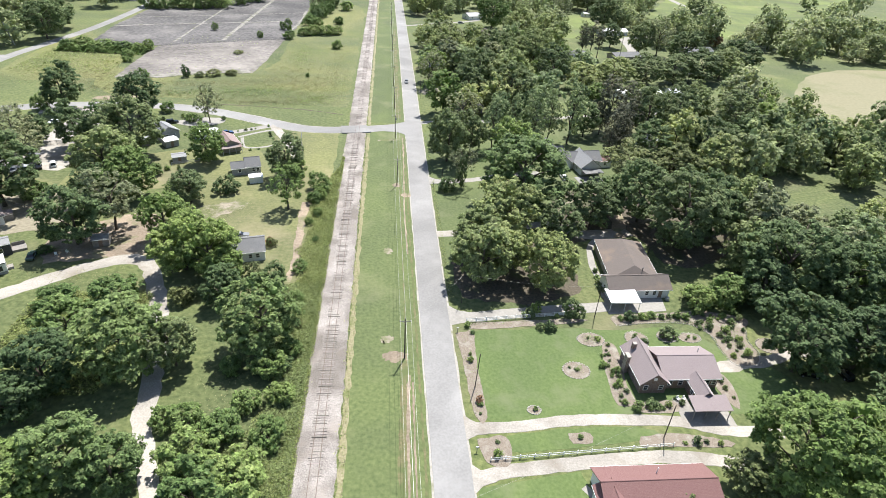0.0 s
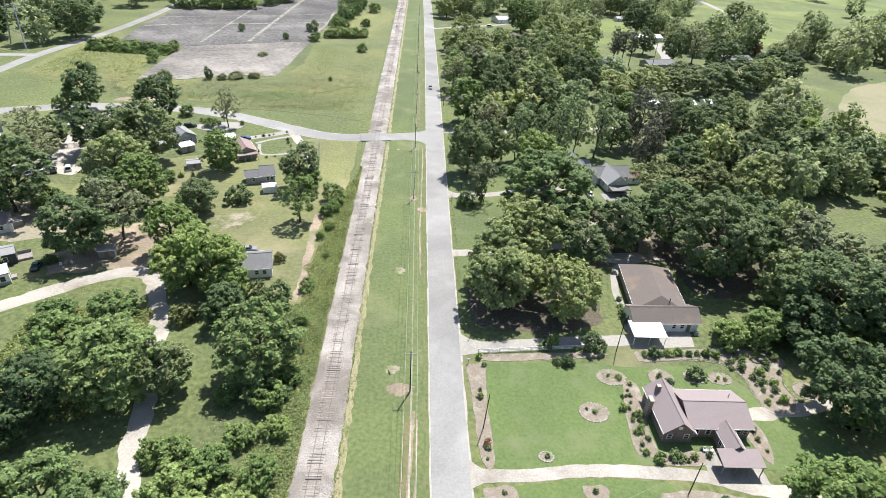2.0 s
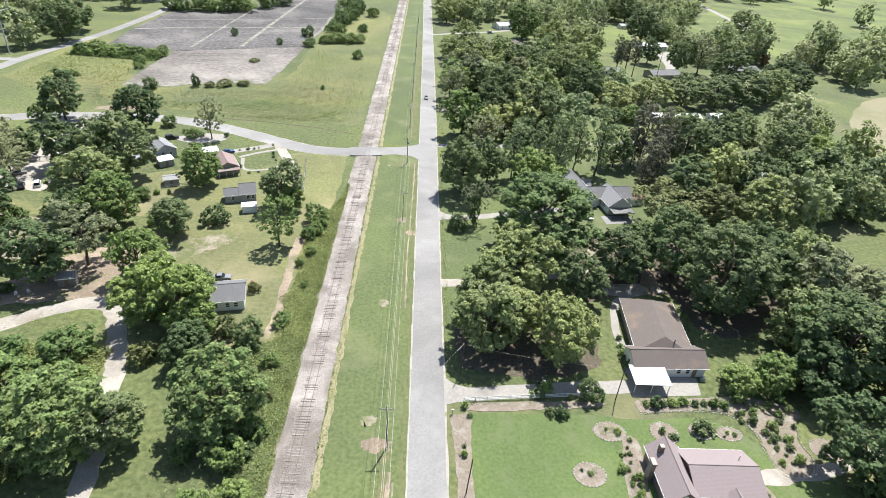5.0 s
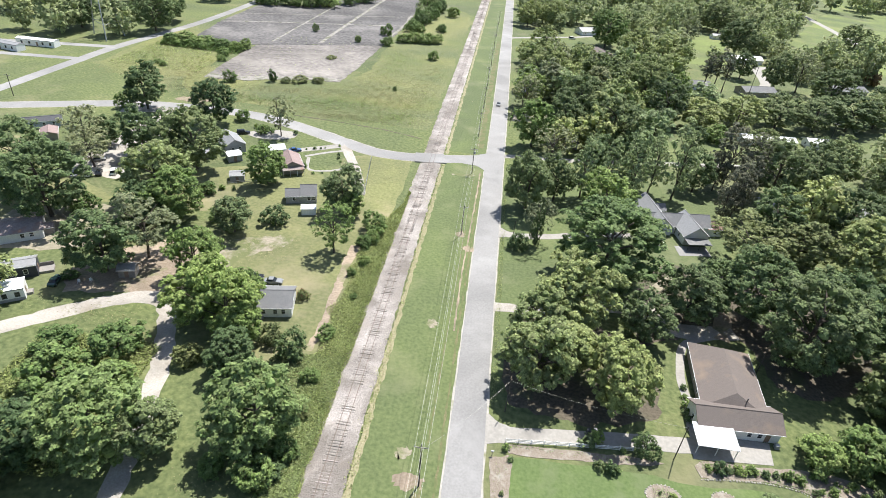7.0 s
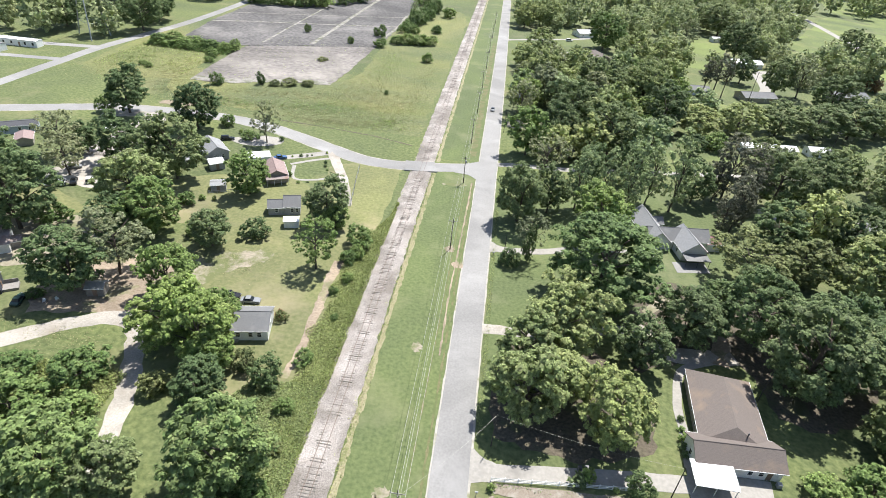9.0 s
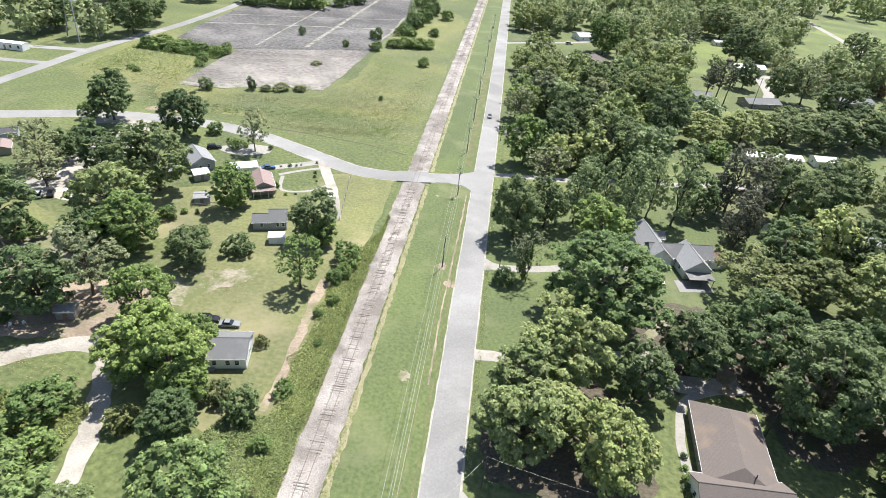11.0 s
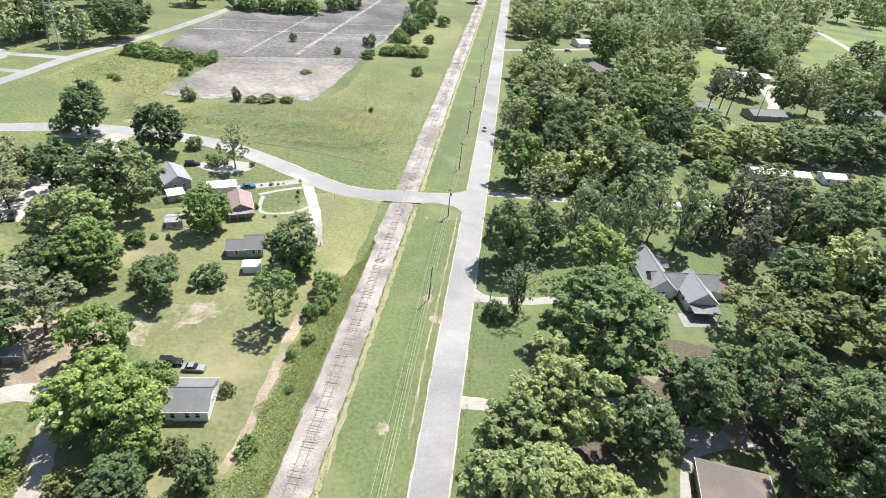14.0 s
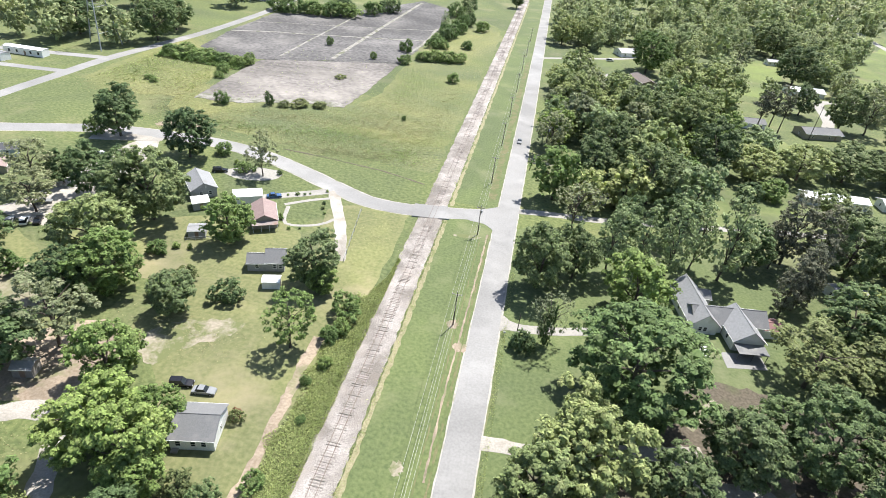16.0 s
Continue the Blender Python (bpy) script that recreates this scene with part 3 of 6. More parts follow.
ribbon("driveway", [(2.8, 71.4), (9, 71), (20.3, 73.4), (32, 78), (44, 80)], 3.0, 0.05, M["concrete"], "pale concrete driveway", "driveway", 0.1, 2, 26)
patch("driveway", [(3.0, 68.2), (3.0, 74.8), (5.5, 73), (8, 72.2), (8, 69.8), (5.5, 69.4)], 0.055, M["concrete"], "flared concrete driveway mouth", "driveway", 0.05, 1, 27)
ribbon("side_road", [(2.8, 130.2), (12, 132), (31, 134.3), (60, 141), (90, 147.5), (130, 156)], 3.4, 0.05, M["concrete"], "narrow pale side road among trees", "road", 0.15, 3, 28)
patch("gravel_pad", [(4, 172), (6, 182), (14, 184), (27, 186), (28, 178), (14, 172)], 0.045, M["sand"], "sandy parking pad beside the road", "parking pad", 0.4, 2, 29)
ribbon("driveway", [(2.8, 346), (30, 362), (50, 373), (64, 384)], 3.2, 0.05, M["concrete"], "pale driveway to a far house", "driveway", 0.1, 4, 30)
ribbon("driveway", [(44, 330), (41, 318), (46, 306), (54, 302)], 1.6, 0.05, M["concrete"], "curved garden path to a far house", "path", 0.1, 2, 31)
ribbon("driveway", [(2.5, 35), (6, 35.4), (14, 36), (30, 40), (46, 44)], 3.2, 0.045, M["gravel"], "gravel driveway under the trees", "driveway", 0.2, 2, 32)
ribbon("driveway", [(44, 50), (48, 55), (52, 59)], 2.6, 0.04, M["yard"], "worn sandy driveway under trees", "driveway", 0.2, 2, 33)
ribbon("driveway", [(60, 60), (62.5, 54), (60.6, 43), (58, 34)], 4.0, 0.045, M["dirt"], "bare dirt track under trees", "driveway", 0.4, 2, 34)
ribbon("far_street", [(-209, 100), (-207.5, 180), (-206.5, 213.7), (-201.5, 249.8), (-196, 296), (-194, 368), (-195.6, 411), (-200, 700)], 6.0, 0.06, M["road"], "pale asphalt street in the distance", "road", 0.1, 5, 35)
ribbon("far_street", [(-208, 214.5), (-232, 210), (-330, 190)], 5.0, 0.055, M["road"], "narrow pale branch street", "road", 0.1, 5, 36)
ribbon("far_street", [(-210, 188), (-240, 184), (-330, 172)], 4.5, 0.055, M["road"], "narrow pale branch street", "road", 0.1, 5, 37)
ribbon("far_street", [(-196, 396), (-230, 400), (-420, 404)], 5.0, 0.055, M["road"], "pale branch street in the distance", "road", 0.1, 8, 38)
ribbon("far_street", [(272, 392), (296, 450), (308, 530), (320, 650), (345, 800)], 7.0, 0.06, M["concrete"], "pale street crossing the pasture", "road", 0.2, 8, 39)
ribbon("driveway", [(150, 268), (162, 300), (170, 335), (200, 350), (290, 420)], 6.0, 0.05, M["concrete"], "pale concrete drive between houses", "driveway", 0.4, 6, 40)

# west dirt roads and yards
ribbon("dirt_road", [(-160, -30), (-124, -12), (-100, 5.1), (-92, 11.8), (-85, 16.9), (-78, 20.7), (-73, 20.4), (-69.4, 16.3), (-65.7, 8.4), (-62.4, 0.5), (-60.1, -8), (-57.5, -17), (-55.6, -26), (-54.9, -31.7), (-52.6, -38), (-49.4, -44.8), (-45, -54), (-40, -66)], (5.6, 2.8), 0.03, M["gravel"], "pale gravel track bending between trees", "dirt road", 0.35, 1.8, 41)
patch("dirt_yard", [(-96, 19), (-80, 22), (-71, 22), (-70, 30), (-76, 44), (-86, 44), (-100, 30)], 0.02, M["dirt"], "bare dirt yard under trees", "yard", 0.7, 2, 42)
patch("dirt_yard", [(-134, 30), (-112, 33), (-100, 40), (-98, 56), (-112, 58), (-130, 56)], 0.02, M["yard"], "worn sandy yard", "yard", 0.8, 3, 43)
patch("driveway", [(-140, 78), (-118, 74), (-116, 82), (-120, 100), (-126, 132), (-134, 138), (-136, 112), (-136, 92)], 0.03, M["gravel"], "pale gravel yard with parked cars", "driveway", 0.5, 3, 44)
patch("driveway", [(-150, 128), (-132, 134), (-128, 138), (-150, 136)], 0.068, M["gravel"], "pale gravel street corner", "driveway", 0.3, 3, 45)
patch("sandy_patch", [(-72, 44), (-66, 36), (-62, 42), (-54, 50), (-55, 54), (-66, 51)], 0.026, M["sand"], "sandy bare patch in the grass", "bare patch", 0.7, 1.2, 46)
ribbon("dirt_path", [(-36, 54), (-36, 46), (-35.6, 38), (-35.2, 28), (-34.9, 18), (-35.5, 11)], (2.6, 1.6), 0.022, M["dirt"], "worn dirt path along the weeds", "path", 0.3, 1.2, 47)
patch("driveway", [(-97, 122), (-90, 119), (-83, 119.6), (-77, 124), (-79, 129), (-90, 128)], 0.04, M["concrete"], "pale concrete driveway", "driveway", 0.2, 2, 48)
ribbon("driveway", [(-59, 121), (-64, 117.5), (-72, 112.5), (-77, 109.5)], 3.4, 0.045, M["concrete"], "pale concrete driveway with a blue car", "driveway", 0.1, 2, 49)
ribbon("walkway", [(-56, 117), (-62, 113.2), (-68, 108)], 1.3, 0.04, M["concrete"], "narrow concrete garden walk", "path", 0.05, 2, 50)
ribbon("walkway", [(-66.5, 107.5), (-63, 97.6), (-54, 100), (-50, 106)], 1.1, 0.04, M["concrete"], "narrow concrete garden walk", "path", 0.05, 2, 51)
patch("bare_patch", oval(-130, 152, 9, 3.2, 10), 0.03, M["dirt"], "reddish bare soil in the meadow", "bare patch", 0.8, 1.5, 52)
patch("bare_patch", oval(-11.1, -10.9, 1.5, 1.3), 0.04, M["sand"], "small bare spot in the verge", "bare patch", 0.42, 0.6, 53)
patch("bare_patch", oval(-10.7, 25.5, 1.1, 1.5), 0.04, M["sand"], "small bare spot in the verge", "bare patch", 0.42, 0.6, 54)
patch("bare_patch", oval(-4.8, 60, 1.6, 1.5), 0.04, M["dirt"], "small bare spot in the verge", "bare patch", 0.42, 0.6, 55)
patch("bare_patch", oval(-7.8, 67.5, 1.2, 1.6), 0.04, M["dirt"], "bare soil at the foot of a pole", "bare patch", 0.42, 0.6, 56)
patch("bare_patch", oval(-9.2, -16.5, 2.8, 1.6), 0.04, M["dirt"], "bare soil at the foot of a pole", "bare patch", 0.42, 0.6, 57)
patch("bare_patch", oval(-10.5, 108.8, 4.2, 1.1, 8), 0.04, M["sand"], "pale gravel washout near the crossing", "bare patch", 0.3, 0.6, 58)
ribbon("wheel_rut", [(-7.6, -110), (-7.4, -50), (-6.6, -22)], 0.7, 0.035, M["dirt"], "brown rut worn in the grass", "rut", 0.2, 1.2, 59)
ribbon("wheel_rut", [(-6.2, -110), (-6.1, -50), (-5.8, -24)], 0.35, 0.035, M["dirt"], "brown rut worn in the grass", "rut", 0.12, 1.2, 60)
ribbon("wheel_rut", [(-5.4, 24), (-5.6, 50), (-5.0, 85), (-4.8, 112)], 0.4, 0.035, M["dirt"], "brown rut worn in the grass", "rut", 0.15, 1.2, 61)
ribbon("wheel_rut", [(-8.9, -110), (-9.0, -60), (-8.6, -34)], 0.5, 0.035, M["worn_grass"], "faint brown rut in the grass", "rut", 0.2, 1.2, 66)
ribbon("wheel_rut", [(-6.9, -8), (-6.8, 30), (-6.6, 108)], 0.28, 0.035, M["worn_grass"], "faint brown rut in the grass", "rut", 0.12, 1.2, 67)
ribbon("wheel_rut", [(-4.3, -100), (-4.5, 0), (-4.3, 112)], 0.4, 0.033, M["worn_grass"], "worn brownish grass along the road edge", "rut", 0.14, 1.2, 68)
ribbon("wheel_rut", [(-6.2, 134), (-6.0, 220), (-5.5, 330)], 2.4, 0.035, M["worn_grass"], "worn brownish strip along the road", "rut", 0.4, 2.5, 62)

# railway
V, F = [], []
yl = np.arange(-140, 720, 1.6)
prof = [(-27.3, -0.05), (-26.1, 0.16), (-24.7, 0.30), (-23.05, 0.33), (-21.4, 0.30), (-20.3, 0.14), (-19.2, -0.05)]
rg = random.Random(5)
for yy in yl:
    V += [(px + rg.uniform(-0.3, 0.3), float(yy), pz + (rg.uniform(-0.05, 0.05) if pz > 0 else 0)) for px, pz in prof]
w = len(prof)
for j in range(len(yl) - 1):
    F += [(j * w + i, j * w + i + 1, j * w + w + i + 1, j * w + w + i) for i in range(w - 1)]
ballast = tagged(part("ballast_bed", (V, [], F), M["ballast"]), "pale pinkish crushed-stone railway bed", "railway bed", kind="structure")
ribbon("dry_strip", [(-18.5, -130), (-18.7, 20), (-18.4, 116)], 1.1, 0.05, M["dry"], "straw-coloured dead grass beside the ballast", "grass", 0.28, 1.1, 63)
ribbon("dry_strip", [(-18.5, 126), (-18.5, 300), (-18.6, 560)], 1.0, 0.05, M["dry"], "straw-coloured dead grass beside the ballast", "grass", 0.3, 2, 64)
ribbon("crossing_deck", [(-29.5, 118.7), (-24, 119.4), (-18.5, 120.7)], 8.2, 0.40, M["road"], "asphalt level crossing over the rails", "level crossing", 0.05, 1.5, 65)

for k, xr in enumerate((-23.79, -22.31)):
    pts = [(xr - 0.07, 0.44), (xr - 0.025, 0.47), (xr - 0.025, 0.56), (xr - 0.05, 0.58), (xr - 0.05, 0.63), (xr + 0.05, 0.63), (xr + 0.05, 0.58), (xr + 0.025, 0.56), (xr + 0.025, 0.47), (xr + 0.07, 0.44), (xr + 0.07, 0.30), (xr - 0.07, 0.30)]
    V, F = [], []
    for yy in (-140, 100, 113, 125, 400, 720):
        V += [(a, yy, b - 0.16) for a, b in pts]
    for j in range(5):
        F += [(j * 12 + i, j * 12 + (i + 1) % 12, j * 12 + 12 + (i + 1) % 12, j * 12 + 12 + i) for i in range(12)]
    tagged(part("rail", (V, [], F), M["rail"]), "rusty steel rail on wooden ties", "rail", "track rails")

# ---- poles and wires ----
WIRES = []


def utility_pole(x, y, h, arm=True, label="dark wooden utility pole with a crossarm", lean=0.0, transformer=False):
    root = empty("utility_pole", pose(x, y, 0, 0, lean, 0), label, "utility pole", "line poles")
    bm = bmesh.new()
    tube(bm, [(0, 0, -0.1), (0, 0, h * 0.5), (0, 0, h)], 0.17 if arm else 0.11, 0.11 if arm else 0.08, 9)
    part("shaft", bm, M["pole"], root)
    if arm:
        part("crossarm", boxes((-1.2, 1.2, -0.17, -0.08, h - 0.62, h - 0.48)), M["timber"], root)
        for s in (-1, 1):
            bm = bmesh.new()
            tube(bm, [(0.7 * s, -0.1, h - 0.6), (0.02 * s, -0.12, h - 1.2)], 0.025, 0.025, 5)
            part("brace", bm, M["timber"], root)
        for xx in (-1.1, 0.0, 1.1):
            bm = bmesh.new()
            z = h if xx == 0 else h - 0.48
            tube(bm, [(xx, -0.08 if xx else 0, z), (xx, -0.08 if xx else 0, z + 0.12), (xx, -0.08 if xx else 0, z + 0.24)], 0.06, 0.035, 7)
            part("insulator", bm, M["ceramic"], root)
    if transformer:
        bm = bmesh.new()
        tube(bm, [(0.36, 0, h - 2.3), (0.36, 0, h - 2.25), (0.36, 0, h - 1.45), (0.36, 0, h - 1.4)], 0.24, 0.24, 10)
        part("transformer", bm, M["ceramic"], root)
    return root


LINE = [(-60, 10.6), (-17, 10.6), (25, 0), (67.3, 9.8), (111, 9.8), (148, 10.5), (185, 10.2), (222, 9.8), (262, 10), (303, 10), (345, 10), (388, 10)]
LINE = [(yy, hh) for yy, hh in LINE if hh]
for i, (yy, hh) in enumerate(LINE):
    utility_pole(-7.3 if i < 2 else -7.7, yy, hh, True, transformer=i in (3,), lean=(1.2, -0.6, 0.5, -1.0, 0.3)[i % 5])
LINE = [(-104, 10.6)] + LINE


def wire(p, q, sag, r=0.022, label="thin overhead power line", group="overhead lines"):
    p, q = Vector(p), Vector(q)
    bm = bmesh.new()
    tube(bm, [p.lerp(q, k / 10) - Vector((0, 0, sag * 4 * (k / 10) * (1 - k / 10))) for k in range(11)], r, r, 4)
    tagged(part("power_line", bm, M["wire"]), label, "power line", group)


for (ya, ha), (yb, hb) in zip(LINE, LINE[1:]):
    xa, xb = (-7.3 if ya < 40 else -7.7), (-7.3 if yb < 40 else -7.7)
    for dx, dz in ((-1.1, -0.22), (0, 0.24), (1.1, -0.22), (0.2, -2.4)):
        wire((xa + dx, ya, ha + dz), (xb + dx, yb, hb + dz), 0.9 if yb - ya > 60 else 0.5, 0.026)

utility_pole(6.5, -25.7, 8.8, False, "plain dark wooden pole beside the garden lawn", 2)
utility_pole(6.9, 2.2, 8.5, False, "plain dark wooden pole at a driveway")
utility_pole(7.6, 69.6, 5.6, False, "short dark wooden pole at a driveway")
utility_pole(9.3, 173.5, 15.5, True, "tall dark wooden utility pole", 0, True)
utility_pole(4.9, 165, 9, False, "thin wooden pole beside the road")
utility_pole(40.2, -39.3, 8.5, False, "plain dark service pole beside a driveway", 0)
utility_pole(38.3, -3.5, 9.0, False, "plain dark service pole behind a hedge", 0)
utility_pole(140.6, 171.3, 16, True, "tall dark utility pole among trees")
utility_pole(137.8, 258.5, 17, True, "tall dark utility pole behind a house")
utility_pole(-86, 130, 13, True, "dark utility pole behind a street tree")
utility_pole(-197, 131, 9, True, "dark utility pole beside the street")
utility_pole(62.6, 24, 9, False, "thin dark pole beside a brown roof")
for a, b in (((6.9, 2.2, 8.4), (38.3, -3.5, 8.8)), ((-7.3, -17, 9.4), (6.9, 2.2, 8.4)), ((-7.3, -60, 9.4), (40.2, -39.3, 8.3)), ((9.3, 173.5, 14), (-7.7, 148, 10.2)), ((9.3, 173.5, 14.5), (140.6, 171.3, 15.6))):
    wire(a, b, 1.0, 0.011, "thin service line to a house")

# lattice legs of the far transmission tower
root = empty("transmission_tower", pose(-222, 232, 0, 0, 0, 20), "pale steel three-legged transmission tower on grass", "pylon")
for i, (lx, ly) in enumerate(((-8, 6), (8, 4), (2, -10))):
    bm = bmesh.new()
    tube(bm, [(lx, ly, -0.1), (lx * 0.5, ly * 0.5, 24), (lx * 0.1, ly * 0.1, 46)], 0.32, 0.22, 7)
    part("leg", bm, M["steel"], root)
for z in (8, 20, 32):
    q = 1 - z / 52
    ring = [(-8 * q, 6 * q, z), (8 * q, 4 * q, z), (2 * q, -10 * q, z)]
    for a, b in zip(ring, ring[1:] + ring[:1]):
        bm = bmesh.new()
        tube(bm, [a, b], 0.10, 0.10, 5)
        part("strut", bm, M["steel"], root)

# ---- houses ----


def gable(bm, w, d, h, rh, hip=0.0):
    """Walls of a gabled block, ridge along x, as a closed shell."""
    x, y = w / 2, d / 2
    g = x - hip
    v = [bm.verts.new(p) for p in ((-x, -y, -0.05), (x, -y, -0.05), (x, y, -0.05), (-x, y, -0.05), (-x, -y, h), (x, -y, h), (x, y, h), (-x, y, h))]
    if hip:
        for f in ((0, 1, 5, 4), (1, 2, 6, 5), (2, 3, 7, 6), (3, 0, 4, 7), (4, 5, 6, 7)):
            bm.faces.new([v[i] for i in f])
    else:
        a, b = bm.verts.new((-x, 0, rh - 0.12)), bm.verts.new((x, 0, rh - 0.12))
        for f in ([v[0], v[1], v[5], v[4]], [v[2], v[3], v[7], v[6]], [v[1], v[2], v[6], b, v[5]], [v[3], v[0], v[4], a, v[7]], [v[4], v[5], b, a], [v[6], v[7], a, b]):
            bm.faces.new(f)


def roof_shell(w, d, h, rh, over=0.45, hip=0.0, thick=0.16):
    """Roof planes with thickness and eaves."""
    s = (rh - h) / (d / 2)
    x, y, z = w / 2 + over, d / 2 + over, h - s * over + 0.02
    bm = bmesh.new()
    rx = x - (hip + over if hip else 0)
    top = [(-x, -y, z), (x, -y, z), (rx, 0, rh + 0.02), (-rx, 0, rh + 0.02), (x, y, z), (-x, y, z)]
    a = [bm.verts.new((p[0], p[1], p[2] + thick)) for p in top]
    b = [bm.verts.new(p) for p in top]
    faces = [(0, 1, 2, 3), (4, 5, 3, 2)] + ([(1, 4, 2), (5, 0, 3)] if hip else [])
    for f in faces:
        bm.faces.new([a[i] for i in f])
        bm.faces.new([b[i] for i in reversed(f)])
    edge = [(0, 1), (1, 4), (4, 5), (5, 0)] if hip else [(0, 1), (1, 2), (2, 4), (4, 5), (5, 3), (3, 0)]
    for i, j in edge:
        bm.faces.new((b[i], b[j], a[j], a[i]))
    return bm


def window(parent, m, ww, wh, trim="trim"):
    f = 0.09
    o = part("window", boxes((-ww / 2, -ww / 2 + f, -0.06, 0.02, 0, wh), (ww / 2 - f, ww / 2, -0.06, 0.02, 0, wh), (-ww / 2 + f, ww / 2 - f, -0.06, 0.02, 0, f), (-ww / 2 + f, ww / 2 - f, -0.06, 0.02, wh - f, wh), (-ww / 2 + f, ww / 2 - f, -0.05, 0.02, wh / 2 - 0.03, wh / 2 + 0.03)), M[trim], parent, "framed sash window")
    o.matrix_basis = m
    for z0, z1 in ((f, wh / 2 - 0.03), (wh / 2 + 0.03, wh - f)):
        part("pane", boxes((-ww / 2 + f, ww / 2 - f, -0.03, 0.01, z0, z1)), M["glass"], o)


def wing(parent, ox, oy, rz, w, d, h, rh, wall, roof, hip=0.0, over=0.45, openings="", trim="trim"):
    """One block of a house: walls, roof, and openings such as 's-2w e0d n1w' (side, offset, window or door)."""
    m = pose(ox, oy, 0, 0, 0, rz)
    bm = bmesh.new()
    gable(bm, w, d, h, rh, hip)
    part("wall", bm, M[wall], parent).matrix_basis = m
    part("roof", roof_shell(w, d, h, rh, over, hip), M[roof], parent).matrix_basis = m
    if not hip:
        bm = bmesh.new()
        tube(bm, [(-w / 2 - over, 0, rh + 0.19), (w / 2 + over, 0, rh + 0.19)], 0.09, 0.09, 6)
        part("ridge_cap", bm, M[roof], parent).matrix_basis = m
    for s in (-1, 1):
        part("fascia", boxes((-w / 2 - over, w / 2 + over, s * (d / 2 + over) - 0.03 + 0.05 * s, s * (d / 2 + over) + 0.03 + 0.05 * s, h - (rh - h) / (d / 2) * over - 0.02, h - (rh - h) / (d / 2) * over + 0.15)), M[trim], parent).matrix_basis = m
    for op in openings.split():
        side, kind, off = op[0], op[-1], float(op[1:-1])
        place = {"s": pose(off, -d / 2, 0), "n": pose(-off, d / 2, 0, 0, 0, 180), "e": pose(w / 2, off, 0, 0, 0, 90), "w": pose(-w / 2, -off, 0, 0, 0, -90)}[side]
        if kind == "w":
            window(parent, m @ place @ pose(0, 0, 0.95), 1.0, 1.3, trim)
        elif kind == "v":
            part("vent", boxes((-0.35, 0.35, -0.05, 0.02, h + 0.5, h + 1.2)), M["trim"], parent, "white gable vent").matrix_basis = m @ place
        else:
            o = part("door", boxes((-0.48, 0.48, -0.05, 0.02, 0.1, 2.1)), M["door"], parent, "painted panel door")
            o.matrix_basis = m @ place
            part("door_handle", boxes((0.34, 0.40, -0.10, -0.05, 1.0, 1.08)), M["steel"], o)


def canopy(parent, x0, x1, y0, y1, za, zb, roof, post="trim", n=3):
    """A shed roof on posts: za at y0, zb at y1."""
    bm = bmesh.new()
    v = [bm.verts.new(p) for p in ((x0, y0, za), (x1, y0, za), (x1, y1, zb), (x0, y1, zb), (x0, y0, za + 0.14), (x1, y0, za + 0.14), (x1, y1, zb + 0.14), (x0, y1, zb + 0.14))]
    for f in ((3, 2, 1, 0), (4, 5, 6, 7), (0, 1, 5, 4), (1, 2, 6, 5), (2, 3, 7, 6), (3, 0, 4, 7)):
        bm.faces.new([v[i] for i in f])
    part("canopy", bm, M[roof], parent)
    for i in range(n):
        px = x0 + 0.25 + (x1 - x0 - 0.5) * i / (n - 1)
        part("post", boxes((px - 0.06, px + 0.06, y0 + 0.2, y0 + 0.32, -0.05, za)), M[post], parent)


# brick house with mauve roof
h = empty("house", pose(0, 0, 0), "low brown brick house with mauve shingle roofs", "house")
wing(h, 42.3, -22.8, 90, 10.8, 5.4, 2.95, 5.25, "brick", "r_mauve", openings="w-1.6w w1.6w w0v")
wing(h, 50.8, -22.5, 0, 11.6, 9.0, 2.95, 4.75, "brick", "r_mauve", openings="s-4.4w s-2.2w s-3.4d s3.6w s5w e-2w e2w")
wing(h, 51.4, -29.5, 90, 5.4, 3.0, 2.7, 4.1, "brick", "r_mauve", over=0.3, openings="n0w")
canopy(h, 47.3, 55.0, -35.7, -32.2, 2.6, 3.3, "r_mauve", "timber", 4)
part("canopy_soffit", boxes((47.5, 54.8, -32.4, -32.25, 2.2, 3.2)), M["timber"], h)
o = part("chimney", boxes((38.5, 39.2, -22.4, -21.0, -0.05, 4.3), (38.42, 39.28, -22.48, -20.92, 4.3, 4.5)), M["brick"], h, "brick chimney stack")
bm = bmesh.new()
tube(bm, [(54.6, -20.6, 3.7), (54.6, -20.6, 5.2)], 0.09, 0.09, 7)
part("roof_vent", bm, M["steel"], h)

part("roof_vent_box", boxes((40.6, 41.4, -19.6, -18.8, 3.6, 5.5)), M["brick"], h, "short brick roof stack")

# long house with brown roof and white carport
h = empty("house", pose(0, 0, 0), "long low house with a brown shingle roof", "house")
wing(h, 53.2, 17.6, 84, 18.8, 12.2, 2.9, 5.2, "tan", "r_brown", 2.6, 0.5, "n0w n4w s2w")
wing(h, 51.8, 7.0, 2.5, 15.8, 6.4, 2.9, 4.75, "white", "r_brown", 0, 0.5, "s2w s4w s5.6d s-6w e0w w0w")
canopy(h, 42.6, 50.3, -1.4, 3.9, 2.4, 2.85, "white_metal", "trim", 3)
bm = bmesh.new()
tube(bm, [(54.2, 9.5, 4.5), (54.2, 9.5, 5.6)], 0.12, 0.12, 7)
part("roof_vent", bm, M["dark_trim"], h)
part("air_conditioner", boxes((58.8, 59.6, 2.6, 3.4, -0.05, 0.9)), M["ceramic"], h)
